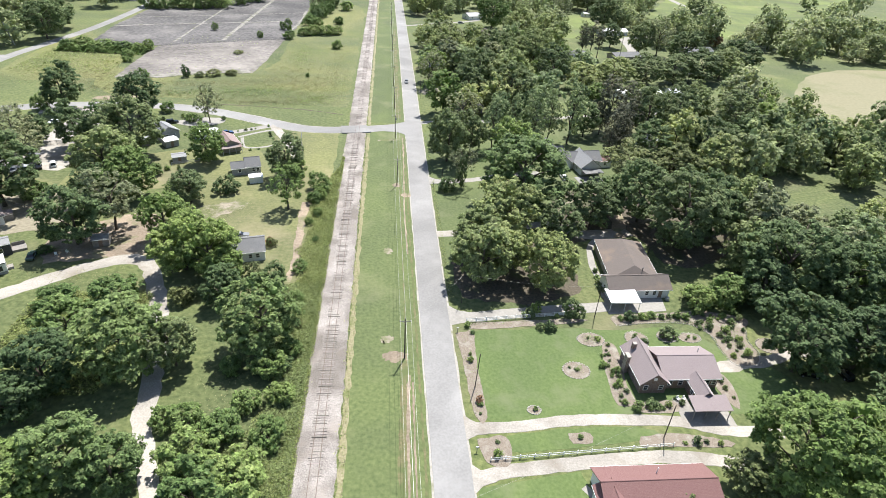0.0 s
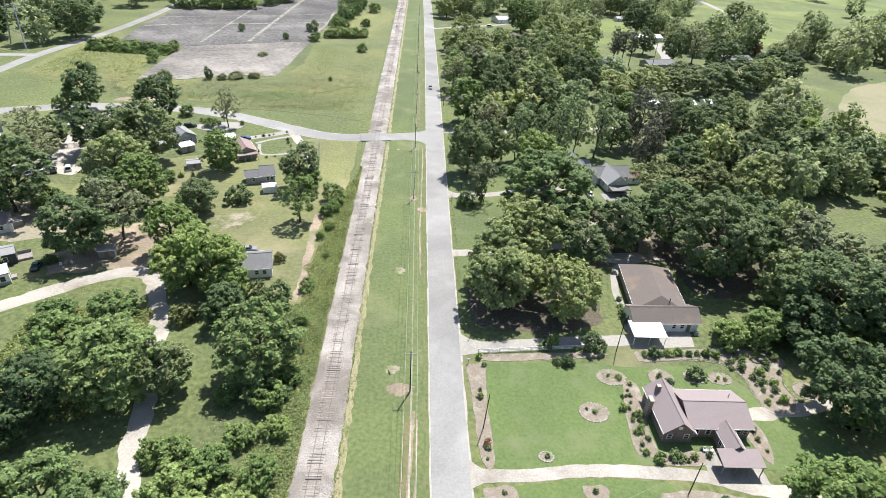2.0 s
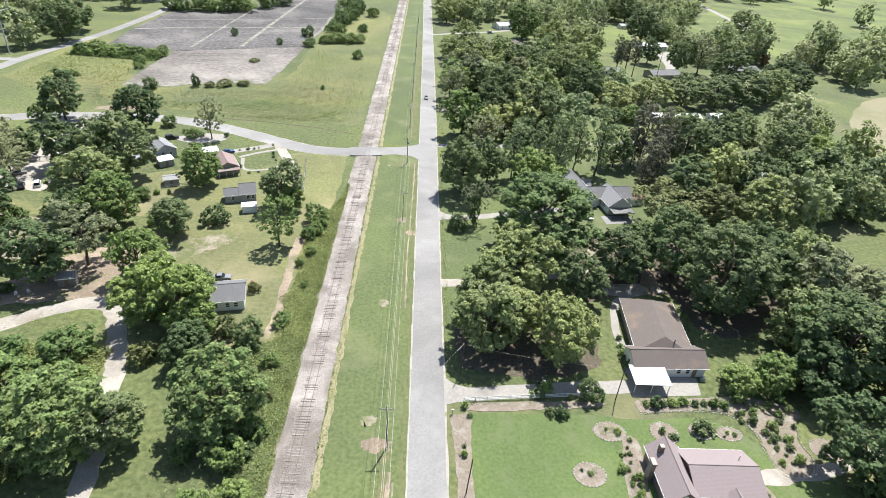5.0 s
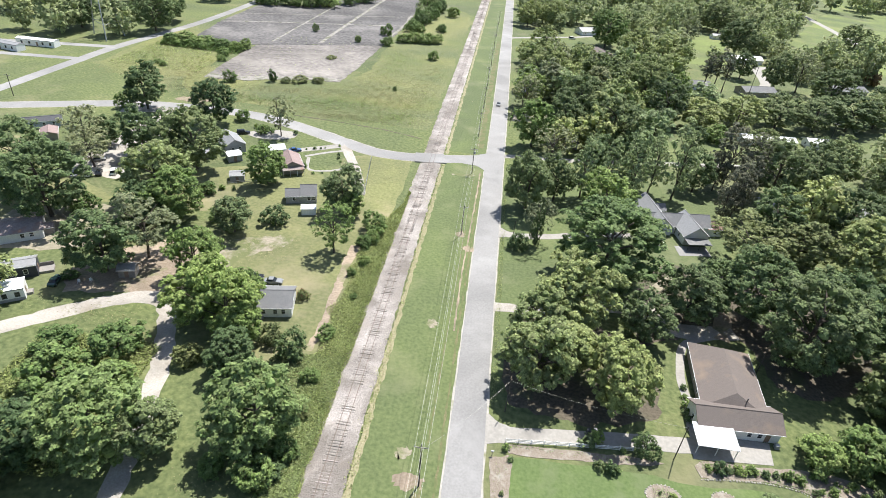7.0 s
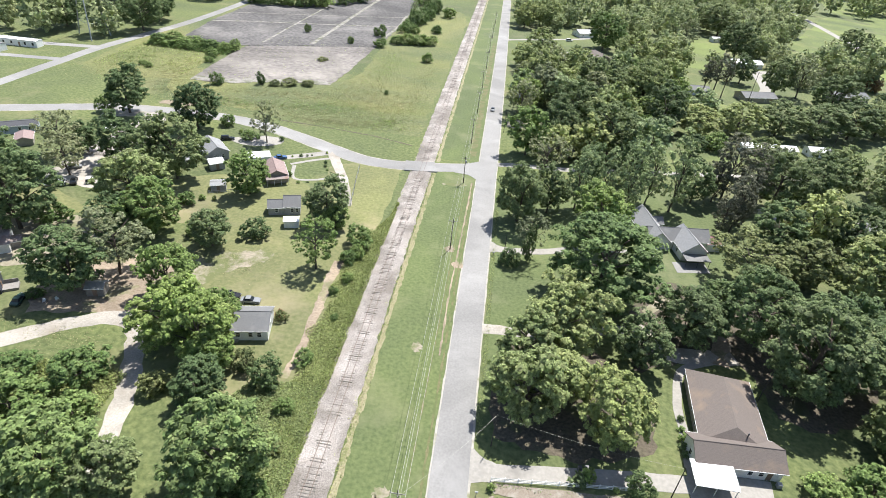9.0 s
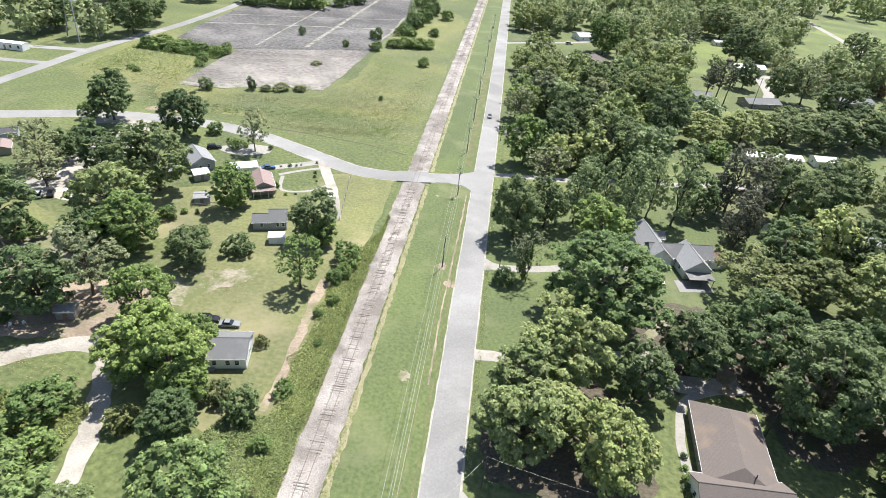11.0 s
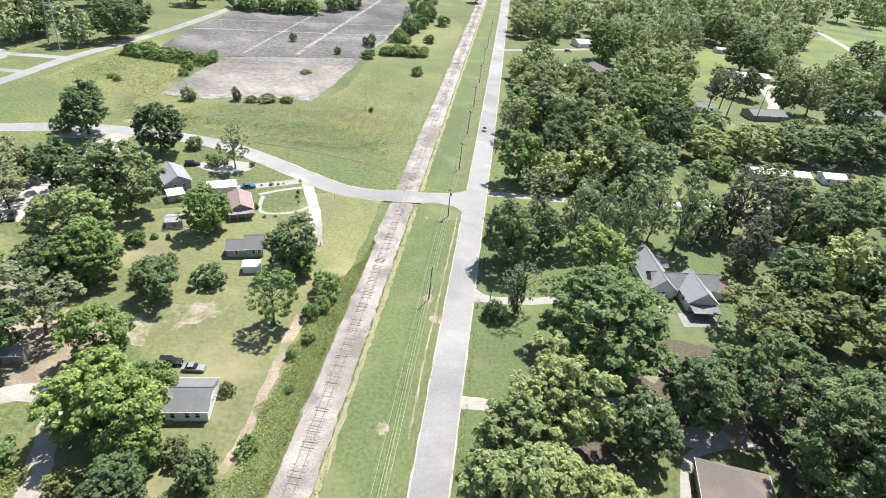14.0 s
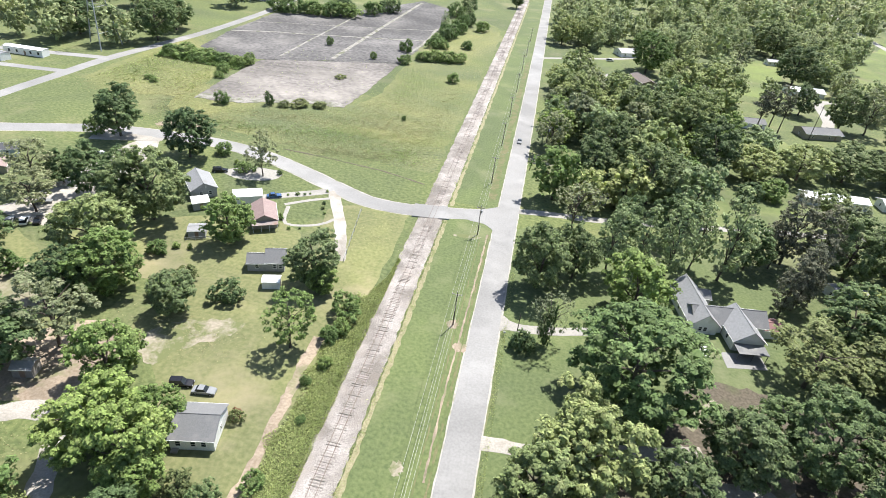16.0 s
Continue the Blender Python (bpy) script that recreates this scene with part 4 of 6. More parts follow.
patch("carport_floor", [(42.2, -2.6), (57.2, -1.4), (58.2, 3.8), (43, 4.2)], 0.06, M["concrete"], "pale concrete carport floor", "concrete pad", 0.03, 3, 70, smooth=False)
ribbon("walkway", [(43.6, 4), (44.6, 12), (45.0, 20), (48, 30), (54, 34)], 1.8, 0.05, M["concrete"], "pale concrete walk beside a house", "path", 0.05, 1.5, 71)
ribbon("driveway", [(3.0, -2.6), (8, -3.3), (18.5, -2.0), (32.7, -0.4), (43, 0.4)], 3.6, 0.05, M["concrete"], "pale concrete driveway behind a white fence", "driveway", 0.1, 2, 72)
patch("driveway", [(3.0, -6.6), (3.0, 0.8), (6, -1.0), (8, -1.6), (8, -5.0), (6, -5.6)], 0.056, M["concrete"], "flared concrete driveway mouth", "driveway", 0.1, 1, 73)
ribbon("driveway", [(40, 44), (46, 36), (54, 36), (62, 38)], 5.0, 0.04, M["gravel"], "sandy turning place behind a house", "driveway", 0.4, 2, 74)

# small white house by the railway
h = empty("house", pose(-47.0, 24.0, 0, 0, 0, 12), "small white clapboard house with a grey shingle roof", "house")
wing(h, 0, 0, 0, 7.6, 8.0, 2.75, 4.6, "white", "r_grey", 0, 0.3, "s-2.4w s0.2w s2.0w e0w n0w w0w")
part("step", boxes((-3.6, -2.4, -4.9, -3.8, -0.05, 0.35)), M["concrete"], h)

# white house with several grey gables
h = empty("house", pose(58.5, 88.0, 0, 0, 0, 9), "white house with several grey shingle gables", "house")
wing(h, 0.8, 0.3, 0, 18.4, 7.0, 3.0, 5.3, "white", "r_grey", 0, 0.45, "s-1.4d s-0.2w e0w")
wing(h, -6.2, 4.2, 90, 17.0, 7.0, 3.0, 6.0, "white", "r_pale", 0, 0.45, "w-0.9w w0.4w w0v n0w")
wing(h, 2.8, -4.0, 90, 11.0, 7.4, 3.1, 6.0, "white", "r_pale", 0, 0.45, "w1w n-2w n2w")
wing(h, -1.8, 9.6, 0, 3.0, 4.2, 2.6, 3.8, "grey_siding", "r_grey", 0, 0.3)
canopy(h, -1.2, 6.2, -13.4, -9.8, 2.3, 2.5, "r_grey", "dark_trim", 3)
patch("carport_floor", [(56.8, 71.5), (66.5, 73.4), (66, 78.5), (56.4, 77)], 0.05, M["road"], "grey concrete carport floor", "concrete pad", 0.05, 3, 75, smooth=False)
h = empty("shed", pose(70.2, 88.6, 0, 0, 0, 10), "white shed with a rusty red lean-to roof", "shed")
wing(h, 0, 0, 0, 4.8, 5.0, 2.5, 3.2, "white", "r_red", 0, 0.2, "s0w")

# house with red roof beside the second driveway
h = empty("house", pose(0, 0, 0), "long house with a dull red shingle roof", "house")
wing(h, 33.0, -51.5, 0, 19.0, 7.6, 2.9, 4.6, "white", "r_red", 0, 0.5, "n-6w n-2w n2d n6w w0w e0w")
wing(h, 25.2, -55.5, 90, 9.0, 5.0, 2.8, 4.3, "white", "r_red", 0, 0.4)
bm = bmesh.new()
tube(bm, [(33.5, -49.5, 3.4), (33.5, -49.5, 5.1)], 0.08, 0.08, 7)
part("roof_vent", bm, M["trim"], h)

# west houses
h = empty("house", pose(-58.6, 76.4, 0, 0, 0, 17), "small pale house with grey roofs of two heights", "house")
wing(h, -2.2, -0.6, 0, 4.8, 4.6, 2.5, 3.9, "grey_siding", "r_grey", 0, 0.3, "s0w")
wing(h, 2.2, 0.4, 0, 4.6, 6.6, 2.7, 4.7, "grey_siding", "r_grey", 0, 0.3, "s0w s1.4w e0w")
h = empty("shed", pose(-53.8, 68.4, 0, 0, 0, 17), "small white metal garden shed", "shed")
wing(h, 0, 0, 0, 4.2, 2.8, 2.1, 2.5, "white", "white_metal", 0, 0.15, "e0d")
h = empty("house", pose(-69.4, 97.2, 0, 0, 0, 28), "cottage with a faded red metal roof and porch", "house")
wing(h, 0, 0, 90, 10.0, 6.6, 2.8, 4.5, "tan", "r_pink", 0, 0.4, "s-2w s2w w0w")
canopy(h, -3.6, 3.6, -7.0, -5.2, 2.2, 2.6, "r_rust", "trim", 4)
h = empty("garage", pose(-79.2, 106.6, 0, 0, 0, 28), "open garage with a white flat metal roof", "garage")
wing(h, 0, 0, 0, 8.4, 4.8, 2.5, 2.8, "white", "white_metal", 0, 0.2, "e0d")
h = empty("house", pose(-95.2, 107.4, 0, 0, 0, 42), "grey house with a pale grey metal roof", "house")
wing(h, 0, 0, 90, 11.0, 7.2, 3.0, 5.0, "grey_siding", "r_pale", 0, 0.35, "w-1w w1.6w s-3w s0w s3w")
h = empty("shed", pose(-90.0, 98.2, 0, 0, 0, 38), "white shed with a flat metal roof", "shed")
wing(h, 0, 0, 0, 4.6, 4.4, 2.3, 2.6, "grey_siding", "white_metal", 0, 0.2, "s0d")
h = empty("shed", pose(-98.8, 98.0, 0, 0, 0, 38), "grey open lean-to shed", "shed")
wing(h, 0, 0, 0, 3.6, 3.4, 2.2, 2.6, "timber", "r_pale", 0, 0.2)
h = empty("shed", pose(-82.6, 84.0, 0, 0, 0, 22), "low grey metal yard shed", "shed")
wing(h, 0, 0, 0, 4.4, 3.8, 2.1, 2.5, "grey_siding", "r_pale", 0, 0.2, "s0d")
h = empty("mobile_home", pose(-113.0, 20.4, 0, 0, 0, 33), "navy mobile home with a grey roof", "mobile home")
wing(h, 0, 0, 0, 16.5, 4.4, 3.0, 3.6, "blue_siding", "r_pale", 0, 0.15, "s0w s3w s6w s-4w e0d")
part("deck", boxes((8.3, 11.4, -1.6, 1.2, -0.05, 0.6), (8.4, 11.3, 1.1, 1.2, 0.6, 1.5)), M["timber"], h, "pale timber deck")
h = empty("mobile_home", pose(-110.0, 11.6, 0, 0, 0, 34), "white mobile home with a white metal roof", "mobile home")
wing(h, 0, 0, 0, 17.5, 4.6, 2.9, 3.4, "white", "white_metal", 0, 0.12, "s2w s5w s7.4w s-3w e0d", "dark_trim")
part("skirting", boxes((-8.7, 8.7, -2.36, 2.36, -0.05, 0.7)), M["grey_siding"], h)
part("step", boxes((8.75, 10.0, -0.8, 0.8, -0.05, 0.6)), M["timber"], h)
h = empty("house", pose(-122.5, 38.0, 0, 0, 0, 35), "weathered white house with a patchy rusting roof", "house")
wing(h, 0, 0, 0, 13.0, 8.6, 2.6, 4.1, "white", "r_rust", 0, 0.4, "s2w s4w e0w")
wing(h, 7.6, -0.8, 0, 2.4, 3.2, 1.7, 2.2, "timber", "r_rust", 0, 0.15)
h = empty("shed", pose(-85.6, 28.2, 0, 0, 0, 14), "small weathered grey timber shed", "shed")
wing(h, 0, 0, 0, 3.8, 3.0, 2.2, 2.9, "timber", "r_pale", 0, 0.2, "s0d")
h = empty("mobile_home", pose(-240, 202.5, 0, 0, 0, 2), "long white mobile home on a far lawn", "mobile home")
wing(h, 0, 0, 0, 20.0, 4.6, 3.0, 3.5, "white", "white_metal", 0, 0.1, "s-7w s-3w s1d s4w s8w", "dark_trim")
h = empty("mobile_home", pose(-250, 192, 0, 0, 0, -12), "white mobile home on a far lawn", "mobile home")
wing(h, 0, 0, 0, 22.0, 4.8, 3.0, 3.5, "white", "r_pale", 0, 0.1, "s-6w s0d s4w s8w", "dark_trim")
h = empty("house", pose(-166, 106, 0, 0, 0, 35), "pale blue house with a dark roof", "house")
wing(h, 0, 0, 0, 13.0, 5.6, 2.7, 3.4, "pale_blue", "r_dark", 0, 0.3, "s-3w s1w s4w")
h = empty("shed", pose(-157, 98, 0, 0, 0, 35), "shed with a faded red roof", "shed")
wing(h, 0, 0, 90, 7.0, 5.0, 2.2, 3.0, "tan", "r_pink", 0, 0.3)

# east and far houses
FAR_HOUSES = (
    (111, 266, 10, 13, 8, "white", "r_grey", "low white house with a bluish grey roof"),
    (144, 266, 16, 20, 10, "tan", "r_grey", "long low tan house with a grey roof"),
    (206, 292, 14, 22, 10, "tan", "r_grey", "long low house with a grey roof"),
    (120, 181, 6, 24, 6, "white", "white_metal", "long white house with a white metal roof"),
    (143, 185, 6, 9, 6, "white", "white_metal", "white garage with a metal roof"),
    (60, 390, 25, 15, 11, "white", "r_pale", "white house with a pale metal roof"),
    (63, 318, 110, 18, 9, "tan", "r_brown", "low house with a brown shingle roof"),
    (58, 480, 100, 20, 9, "tan", "r_brown", "far house with a brown roof"),
    (168, 428, 10, 8, 6, "white", "r_pale", "small white far house"),
    (165, 350, 10, 22, 9, "white", "white_metal", "white building with a metal roof"),
    (128, 112, 10, 7, 5, "grey_siding", "r_pale", "small grey house under trees"),
    (98, 112, 12, 9, 6, "white", "r_pale", "pale cottage under trees"),
    (330, 700, 30, 20, 10, "white", "r_grey", "far white house with grey roof"),
    (28, 148, 15, 8, 6, "grey_siding", "r_dark", "small grey house hidden by a bare tree"),
)
for fx, fy, fr, fw, fd, wl, rf, lb in FAR_HOUSES:
    h = empty("house", pose(fx, fy, 0, 0, 0, fr), lb, "house", "far houses")
    wing(h, 0, 0, 0, fw, fd, 2.9, 2.9 + fd * 0.17, wl, rf, 0, 0.45, "s%.1fw s%.1fw s%.1fd w0w" % (-fw * 0.3, fw * 0.15, fw * 0.32))

# ---- vehicles ----


def car(x, y, rz, paint, label, long=4.6, tall=1.45, name="car", suv=False):
    root = empty(name, pose(x, y, 0, 0, 0, rz), label, "car", "parked cars")
    L, Wd = long / 2, 0.88
    bm = bmesh.new()
    prof = [(-L, 0.45), (-L + 0.05, 0.78), (-L + 0.75, 0.90), (L - 1.15, 0.92), (L - 0.15, 0.74), (L, 0.48), (L - 0.05, 0.28), (-L + 0.05, 0.28)]
    a = [bm.verts.new((px, -Wd * (0.93 if abs(px) > L - 0.2 else 1), pz)) for px, pz in prof]
    b = [bm.verts.new((px, Wd * (0.93 if abs(px) > L - 0.2 else 1), pz)) for px, pz in prof]
    bm.faces.new(a)
    bm.faces.new(b[::-1])
    for i in range(8):
        j = (i + 1) % 8
        bm.faces.new((a[j], a[i], b[i], b[j]))
    part("body", bm, M["car_" + paint], root)
    r0, r1 = (-L + 0.15, L - 1.5) if suv else (-L + 0.7, L - 1.5)
    q0, q1 = (-L + 0.35, L - 2.1) if suv else (-L + 1.35, L - 2.2)
    bm = bmesh.new()
    lo = [bm.verts.new(p) for p in ((r0, -0.80, 0.88), (r1, -0.80, 0.90), (r1, 0.80, 0.90), (r0, 0.80, 0.88))]
    hi = [bm.verts.new(p) for p in ((q0, -0.64, tall - 0.05), (q1, -0.64, tall - 0.05), (q1, 0.64, tall - 0.05), (q0, 0.64, tall - 0.05))]
    for i in range(4):
        j = (i + 1) % 4
        bm.faces.new((lo[i], lo[j], hi[j], hi[i]))
    bm.faces.new(hi)
    part("window_glass", bm, M["glass"], root, "dark window glass")
    part("roof_panel", boxes((q0 - 0.05, q1 + 0.05, -0.66, 0.66, tall - 0.05, tall)), M["car_" + paint], root)
    for sx in (-L + 0.85, L - 0.85):
        for sy in (-0.80, 0.80):
            bm = bmesh.new()
            tube(bm, [(sx, sy - 0.1, 0.32), (sx, sy + 0.1, 0.32)], 0.32, 0.32, 12)
            wheel = part("wheel", bm, M["tyre"], root)
            bm = bmesh.new()
            e = 0.105 if sy > 0 else -0.105
            tube(bm, [(sx, sy + e * 0.9, 0.32), (sx, sy + e * 1.05, 0.32)], 0.19, 0.17, 10)
            part("rim", bm, M["steel"], wheel)
    for sy in (-0.6, 0.6):
        part("headlight", boxes((L - 0.12, L - 0.01, sy - 0.18, sy + 0.18, 0.55, 0.68)), M["ceramic"], root)
    return root


car(-51.2, 32.6, 8, "silver", "grey saloon parked on the grass behind a house")
car(-56.3, 33.2, 12, "black", "dark suv parked on the grass behind a house", 4.7, 1.75, suv=True)
car(-99.6, 21.6, 100, "green", "dark green car parked beside a mobile home")
car(-72.8, 111.2, 28, "blue", "blue car parked on a concrete driveway")
car(-96.5, 121.3, 25, "black", "dark pickup parked beside a grey house", 5.0, 1.7, suv=True)
for i, (cx, cy, pc, lb) in enumerate(((-134.5, 72.2, "green", "dark car parked in a row on gravel"), (-130.6, 73.0, "silver", "grey car parked in a row on gravel"), (-127.2, 74.4, "white", "white van parked in a row on gravel"), (-124.4, 75.8, "black", "black car parked in a row on gravel"), (-120.8, 77.8, "white", "white pickup parked in a row on gravel"))):
    car(cx, cy, 118, pc, lb, 4.6, 1.7 if i in (2, 4) else 1.45, suv=i in (2, 4))
car(-130.5, 84.6, 35, "silver", "silver car parked on pale gravel")
car(-139, 118, 60, "white", "white car beside the gravel corner")
car(79.4, -24.0, 165, "black", "dark car parked under a tree")
car(87.2, -24.2, 95, "black", "dark car parked in tree shade", suv=True, tall=1.75)
car(47, 365, 20, "white", "white van parked on a far driveway", 5.2, 1.9, suv=True)
car(-0.9, 192, -90, "silver", "silver car on the asphalt road")
car(52, 75.6, 95, "white", "white car beside a grey-roofed house")

# ---- old factory pad ----
patch("factory_pad", [(-142, 183), (-134, 182.2), (-124, 185), (-115, 190.6), (-96, 197), (-80.6, 199.2), (-78.6, 218.7), (-77.2, 254), (-75.8, 284), (-110, 268), (-144, 250), (-143.4, 208)], 0.12, M["slab"], "pale cracked concrete floor of a demolished factory", "concrete pad", 0.5, 3, 80, smooth=False)
patch("factory_pad", [(-146, 250.2), (-110, 268.4), (-75.6, 284.6), (-73.4, 330), (-73.8, 388), (-80, 470), (-108, 490), (-144, 403), (-150, 385), (-187.6, 363), (-188, 302), (-182.4, 257), (-165, 243)], 0.10, M["slab_dark"], "dark concrete floor of a demolished factory", "concrete pad", 0.6, 4, 79, smooth=False)
ribbon("pad_seam", [(-146, 251), (-112, 266), (-76, 283)], 1.6, 0.15, M["slab_dark"], "dark weedy seam in the concrete", "seam", 0.4, 2, 81)
ribbon("pad_seam", [(-112.3, 272), (-111.4, 320), (-110.4, 363), (-108.6, 422), (-107, 480)], 2.4, 0.13, M["slab_seam"], "pale seam in the concrete", "seam", 0.3, 3, 82)
ribbon("pad_seam", [(-142, 185.4), (-124, 187.4), (-114, 193), (-96, 199.4), (-82, 201.6)], 5.0, 0.145, M["slab_seam"], "pale worn edge of the concrete", "seam", 1.6, 2, 83)
ribbon("pad_seam", [(-138.6, 262), (-137.8, 332), (-136.6, 392)], 1.2, 0.13, M["slab_seam"], "pale seam in the concrete", "seam", 0.3, 3, 84)
ribbon("pad_seam", [(-187, 299.4), (-166.6, 310), (-147.7, 316.5), (-112, 330), (-75, 345)], 1.8, 0.13, M["slab_seam"], "pale seam in the concrete", "seam", 0.4, 3, 85)
ribbon("pad_seam", [(-187.2, 330), (-150, 346), (-112, 362), (-75, 380)], 0.9, 0.13, M["slab_seam"], "thin pale seam in the concrete", "seam", 0.25, 3, 88)
ribbon("pad_seam", [(-79, 290), (-74.6, 334), (-74.8, 386)], 1.8, 0.13, M["slab_seam"], "pale edge of the concrete", "seam", 0.4, 3, 87)
ribbon("ditch_edge", [(-86, 147), (-71, 146), (-58, 144.4), (-45, 142.5), (-30, 138)], 0.7, 0.03, M["litter"], "dark mowing edge across the meadow", "grass edge", 0.2, 1.5, 86)

# ---- brick house garden ----
patch("garden_lawn", [(8.6, -8.2), (31, -7.6), (42, -8.6), (54, -7.6), (62, -12.2), (66, -19.5), (72, -20), (72, -33), (34.2, -33.4), (8.0, -34.2), (7.6, -20)], 0.03, M["garden_lawn"], "bright green mown garden lawn", "lawn", 0.15, 2, 90)
patch("garden_lawn", [(11, -37.8), (24, -36.6), (36, -36.8), (40, -38.4), (34, -40.0), (11, -41.6)], 0.03, M["garden_lawn"], "bright green mown grass between driveways", "lawn", 0.15, 1.5, 91)
patch("garden_lawn", [(4.2, -48.6), (20, -46.4), (22.5, -47), (22.5, -56), (4.2, -60)], 0.03, M["garden_lawn"], "bright mown lawn before a red-roofed house", "lawn", 0.15, 2, 92)
ribbon("driveway", [(2.8, -36), (11.5, -36), (22.6, -34.8), (33.8, -34.8), (44.8, -35.6), (52, -37.8), (64, -39)], 2.6, 0.05, M["gravel"], "pale gravel driveway", "driveway", 0.12, 1.5, 93)
patch("driveway", [(2.9, -39.0), (2.9, -33.0), (5.5, -34.6), (8, -34.9), (8, -37.2), (5.5, -37.6)], 0.058, M["gravel"], "flared gravel driveway mouth", "driveway", 0.1, 1, 94)
ribbon("driveway", [(2.8, -46.8), (9.8, -45.5), (20, -44.5), (30.5, -43.7), (41, -43.6), (50, -45), (58, -48)], 2.7, 0.05, M["gravel"], "pale gravel driveway", "driveway", 0.15, 1.5, 95)
patch("driveway", [(2.9, -50), (2.9, -43.4), (5, -45.2), (8, -44.6), (8, -47), (5, -48.2)], 0.058, M["gravel"], "flared gravel driveway mouth", "driveway", 0.1, 1, 96)
ribbon("footpath", [(22, -49), (24.5, -53), (27, -58)], 1.3, 0.06, M["concrete"], "pale concrete footpath", "path", 0.03, 1, 97)
ribbon("wheel_rut", [(-9.6, -110), (-8.4, -60), (-7.6, -22), (-7.4, -17)], 1.6, 0.032, M["worn_grass"], "brown worn band under the power line", "rut", 0.5, 1.2, 69)
patch("forecourt", [(45.8, -34.6), (46, -29.8), (49, -29.6), (49.2, -33), (56, -33), (56, -37.6), (47, -36.6)], 0.055, M["concrete"], "pale concrete forecourt under the porch", "concrete pad", 0.08, 1, 98, smooth=False)
ribbon("track", [(57, -21.8), (64, -20.6), (72, -19.4), (84, -16), (100, -14)], 3.2, 0.045, M["gravel"], "sandy track behind the garden", "track", 0.5, 1.5, 99)
BEDS = (
    ([(4.4, -9), (6.6, -8.6), (8.4, -8.8), (7.8, -20), (7.8, -33.6), (5.6, -33.4), (5.0, -20)], "mulched planting strip along the road"),
    ([(38.2, -31.6), (34.4, -31.2), (34.4, -26), (35.4, -19), (37.4, -12.8), (39.6, -13.4), (39.4, -20), (38.2, -24)], "planting bed with pale stones along a brick wall"),
    ([(38.4, -30.6), (38.4, -33.2), (46, -33.2), (46, -30.4)], "planting bed before a brick gable"),
    ([(42.4, -6.6), (50, -5.8), (56, -5.6), (61, -6.6), (64.2, -10.5), (64, -16), (65, -20.2), (69.4, -20.5), (72, -17), (71.6, -13), (73.6, -8.5), (76, -4.6), (66, -1.6), (54, -2.4), (43, -3.0)], "winding mulched bed with shrubs and pale stones"),
    ([(7.0, -5.6), (34, -4.2), (34, -5.6), (20, -7.0), (8, -7.6)], "mulched bed along a white fence"),
    ([(57, -29.6), (57.2, -24), (60, -23), (60.4, -28), (58.6, -33)], "planting bed beside the house end"),
    ([(5.2, -38.6), (10.6, -38.2), (10.4, -44), (6.4, -43.6)], "mulched corner bed between driveways"),
    ([(22.4, -37.8), (26.4, -37.8), (26.2, -40.0), (22.6, -40.0)], "small square bed in the grass"),
    ([(36, -39), (43, -38.4), (52, -40.4), (52, -41.8), (40, -41.4), (35, -41.0)], "mulched bed at the end of a fence"),
)
for i, (pts, lb) in enumerate(BEDS):
    patch("flower_bed", pts, 0.07, M["mulch"], lb, "flower bed", 0.15, 1.0, 100 + i)
ROUND = ((28.6, -21.4, 2.9, 2.5, "round island bed edged with pale stones"), (34.8, -11.7, 3.1, 2.3, "oval island bed edged with pale stones"), (17.2, -32.0, 1.3, 1.1, "small round bed edged with pale stones"),
         (45.6, -11.6, 2.6, 2.6, "oval island bed behind the brick house"), (58.4, -11.4, 2.6, 1.7, "oval island bed edged with pale stones"), (53.0, -11.0, 2.2, 2.0, "dark round bed with a large bush"), (76.5, -14.5, 3.4, 2.6, "round bed edged with pale stones"))
stone_mesh = []
for i in range(4):
    bm = bmesh.new()
    bmesh.ops.create_icosphere(bm, subdivisions=1, radius=0.2)
    rs = random.Random(i)
    for v in bm.verts:
        v.co *= rs.uniform(0.75, 1.2)
        v.co.z *= 0.7
    me = bpy.data.meshes.new("edging_stone")
    bm.to_mesh(me)
    bm.free()
    me.materials.append(M["stone"])
    stone_mesh.append(me)
rs = random.Random(9)


def stones(parent, line, gap=0.42):
    d = 0.0
    for a, b in zip(line, line[1:]):
        a, b = Vector((*a[:2], 0)), Vector((*b[:2], 0))
        n = max(1, int((b - a).length / gap))
        for k in range(n):
            p = a.lerp(b, k / n)
            o = new("edging_stone", stone_mesh[rs.randrange(4)])
            o.parent = parent
            o.matrix_basis = pose(p.x + rs.uniform(-0.06, 0.06), p.y + rs.uniform(-0.06, 0.06), 0.08, 0, 0, rs.uniform(0, 360)) @ Matrix.Scale(rs.uniform(0.7, 1.25), 4)


for i, (x, y, rx, ry, lb) in enumerate(ROUND):
    bed = patch("flower_bed", oval(x, y, rx, ry), 0.08, M["mulch"], lb, "flower bed", 0.05, 0.6, 120 + i)
    stones(bed, oval(x, y, rx, ry, 0, 28) + [oval(x, y, rx, ry, 0, 28)[0]])
bed = patch("garden_border", [(42.6, -7.0), (42.8, -6.8), (43.0, -6.9)], 0.03, M["mulch"], "pale stone border winding along the lawn", "stone border", 0.02, 0.3, 130)
stones(bed, [tuple(p) for p in curve_points([(42.4, -7.0), (50, -6.1), (56, -5.9), (61, -7.0), (63.9, -10.7), (63.7, -16.2), (64.8, -20.6), (69.6, -20.9), (72.3, -17.1), (71.9, -13), (73.9, -8.4)], 1.0)])

# ---- fences ----


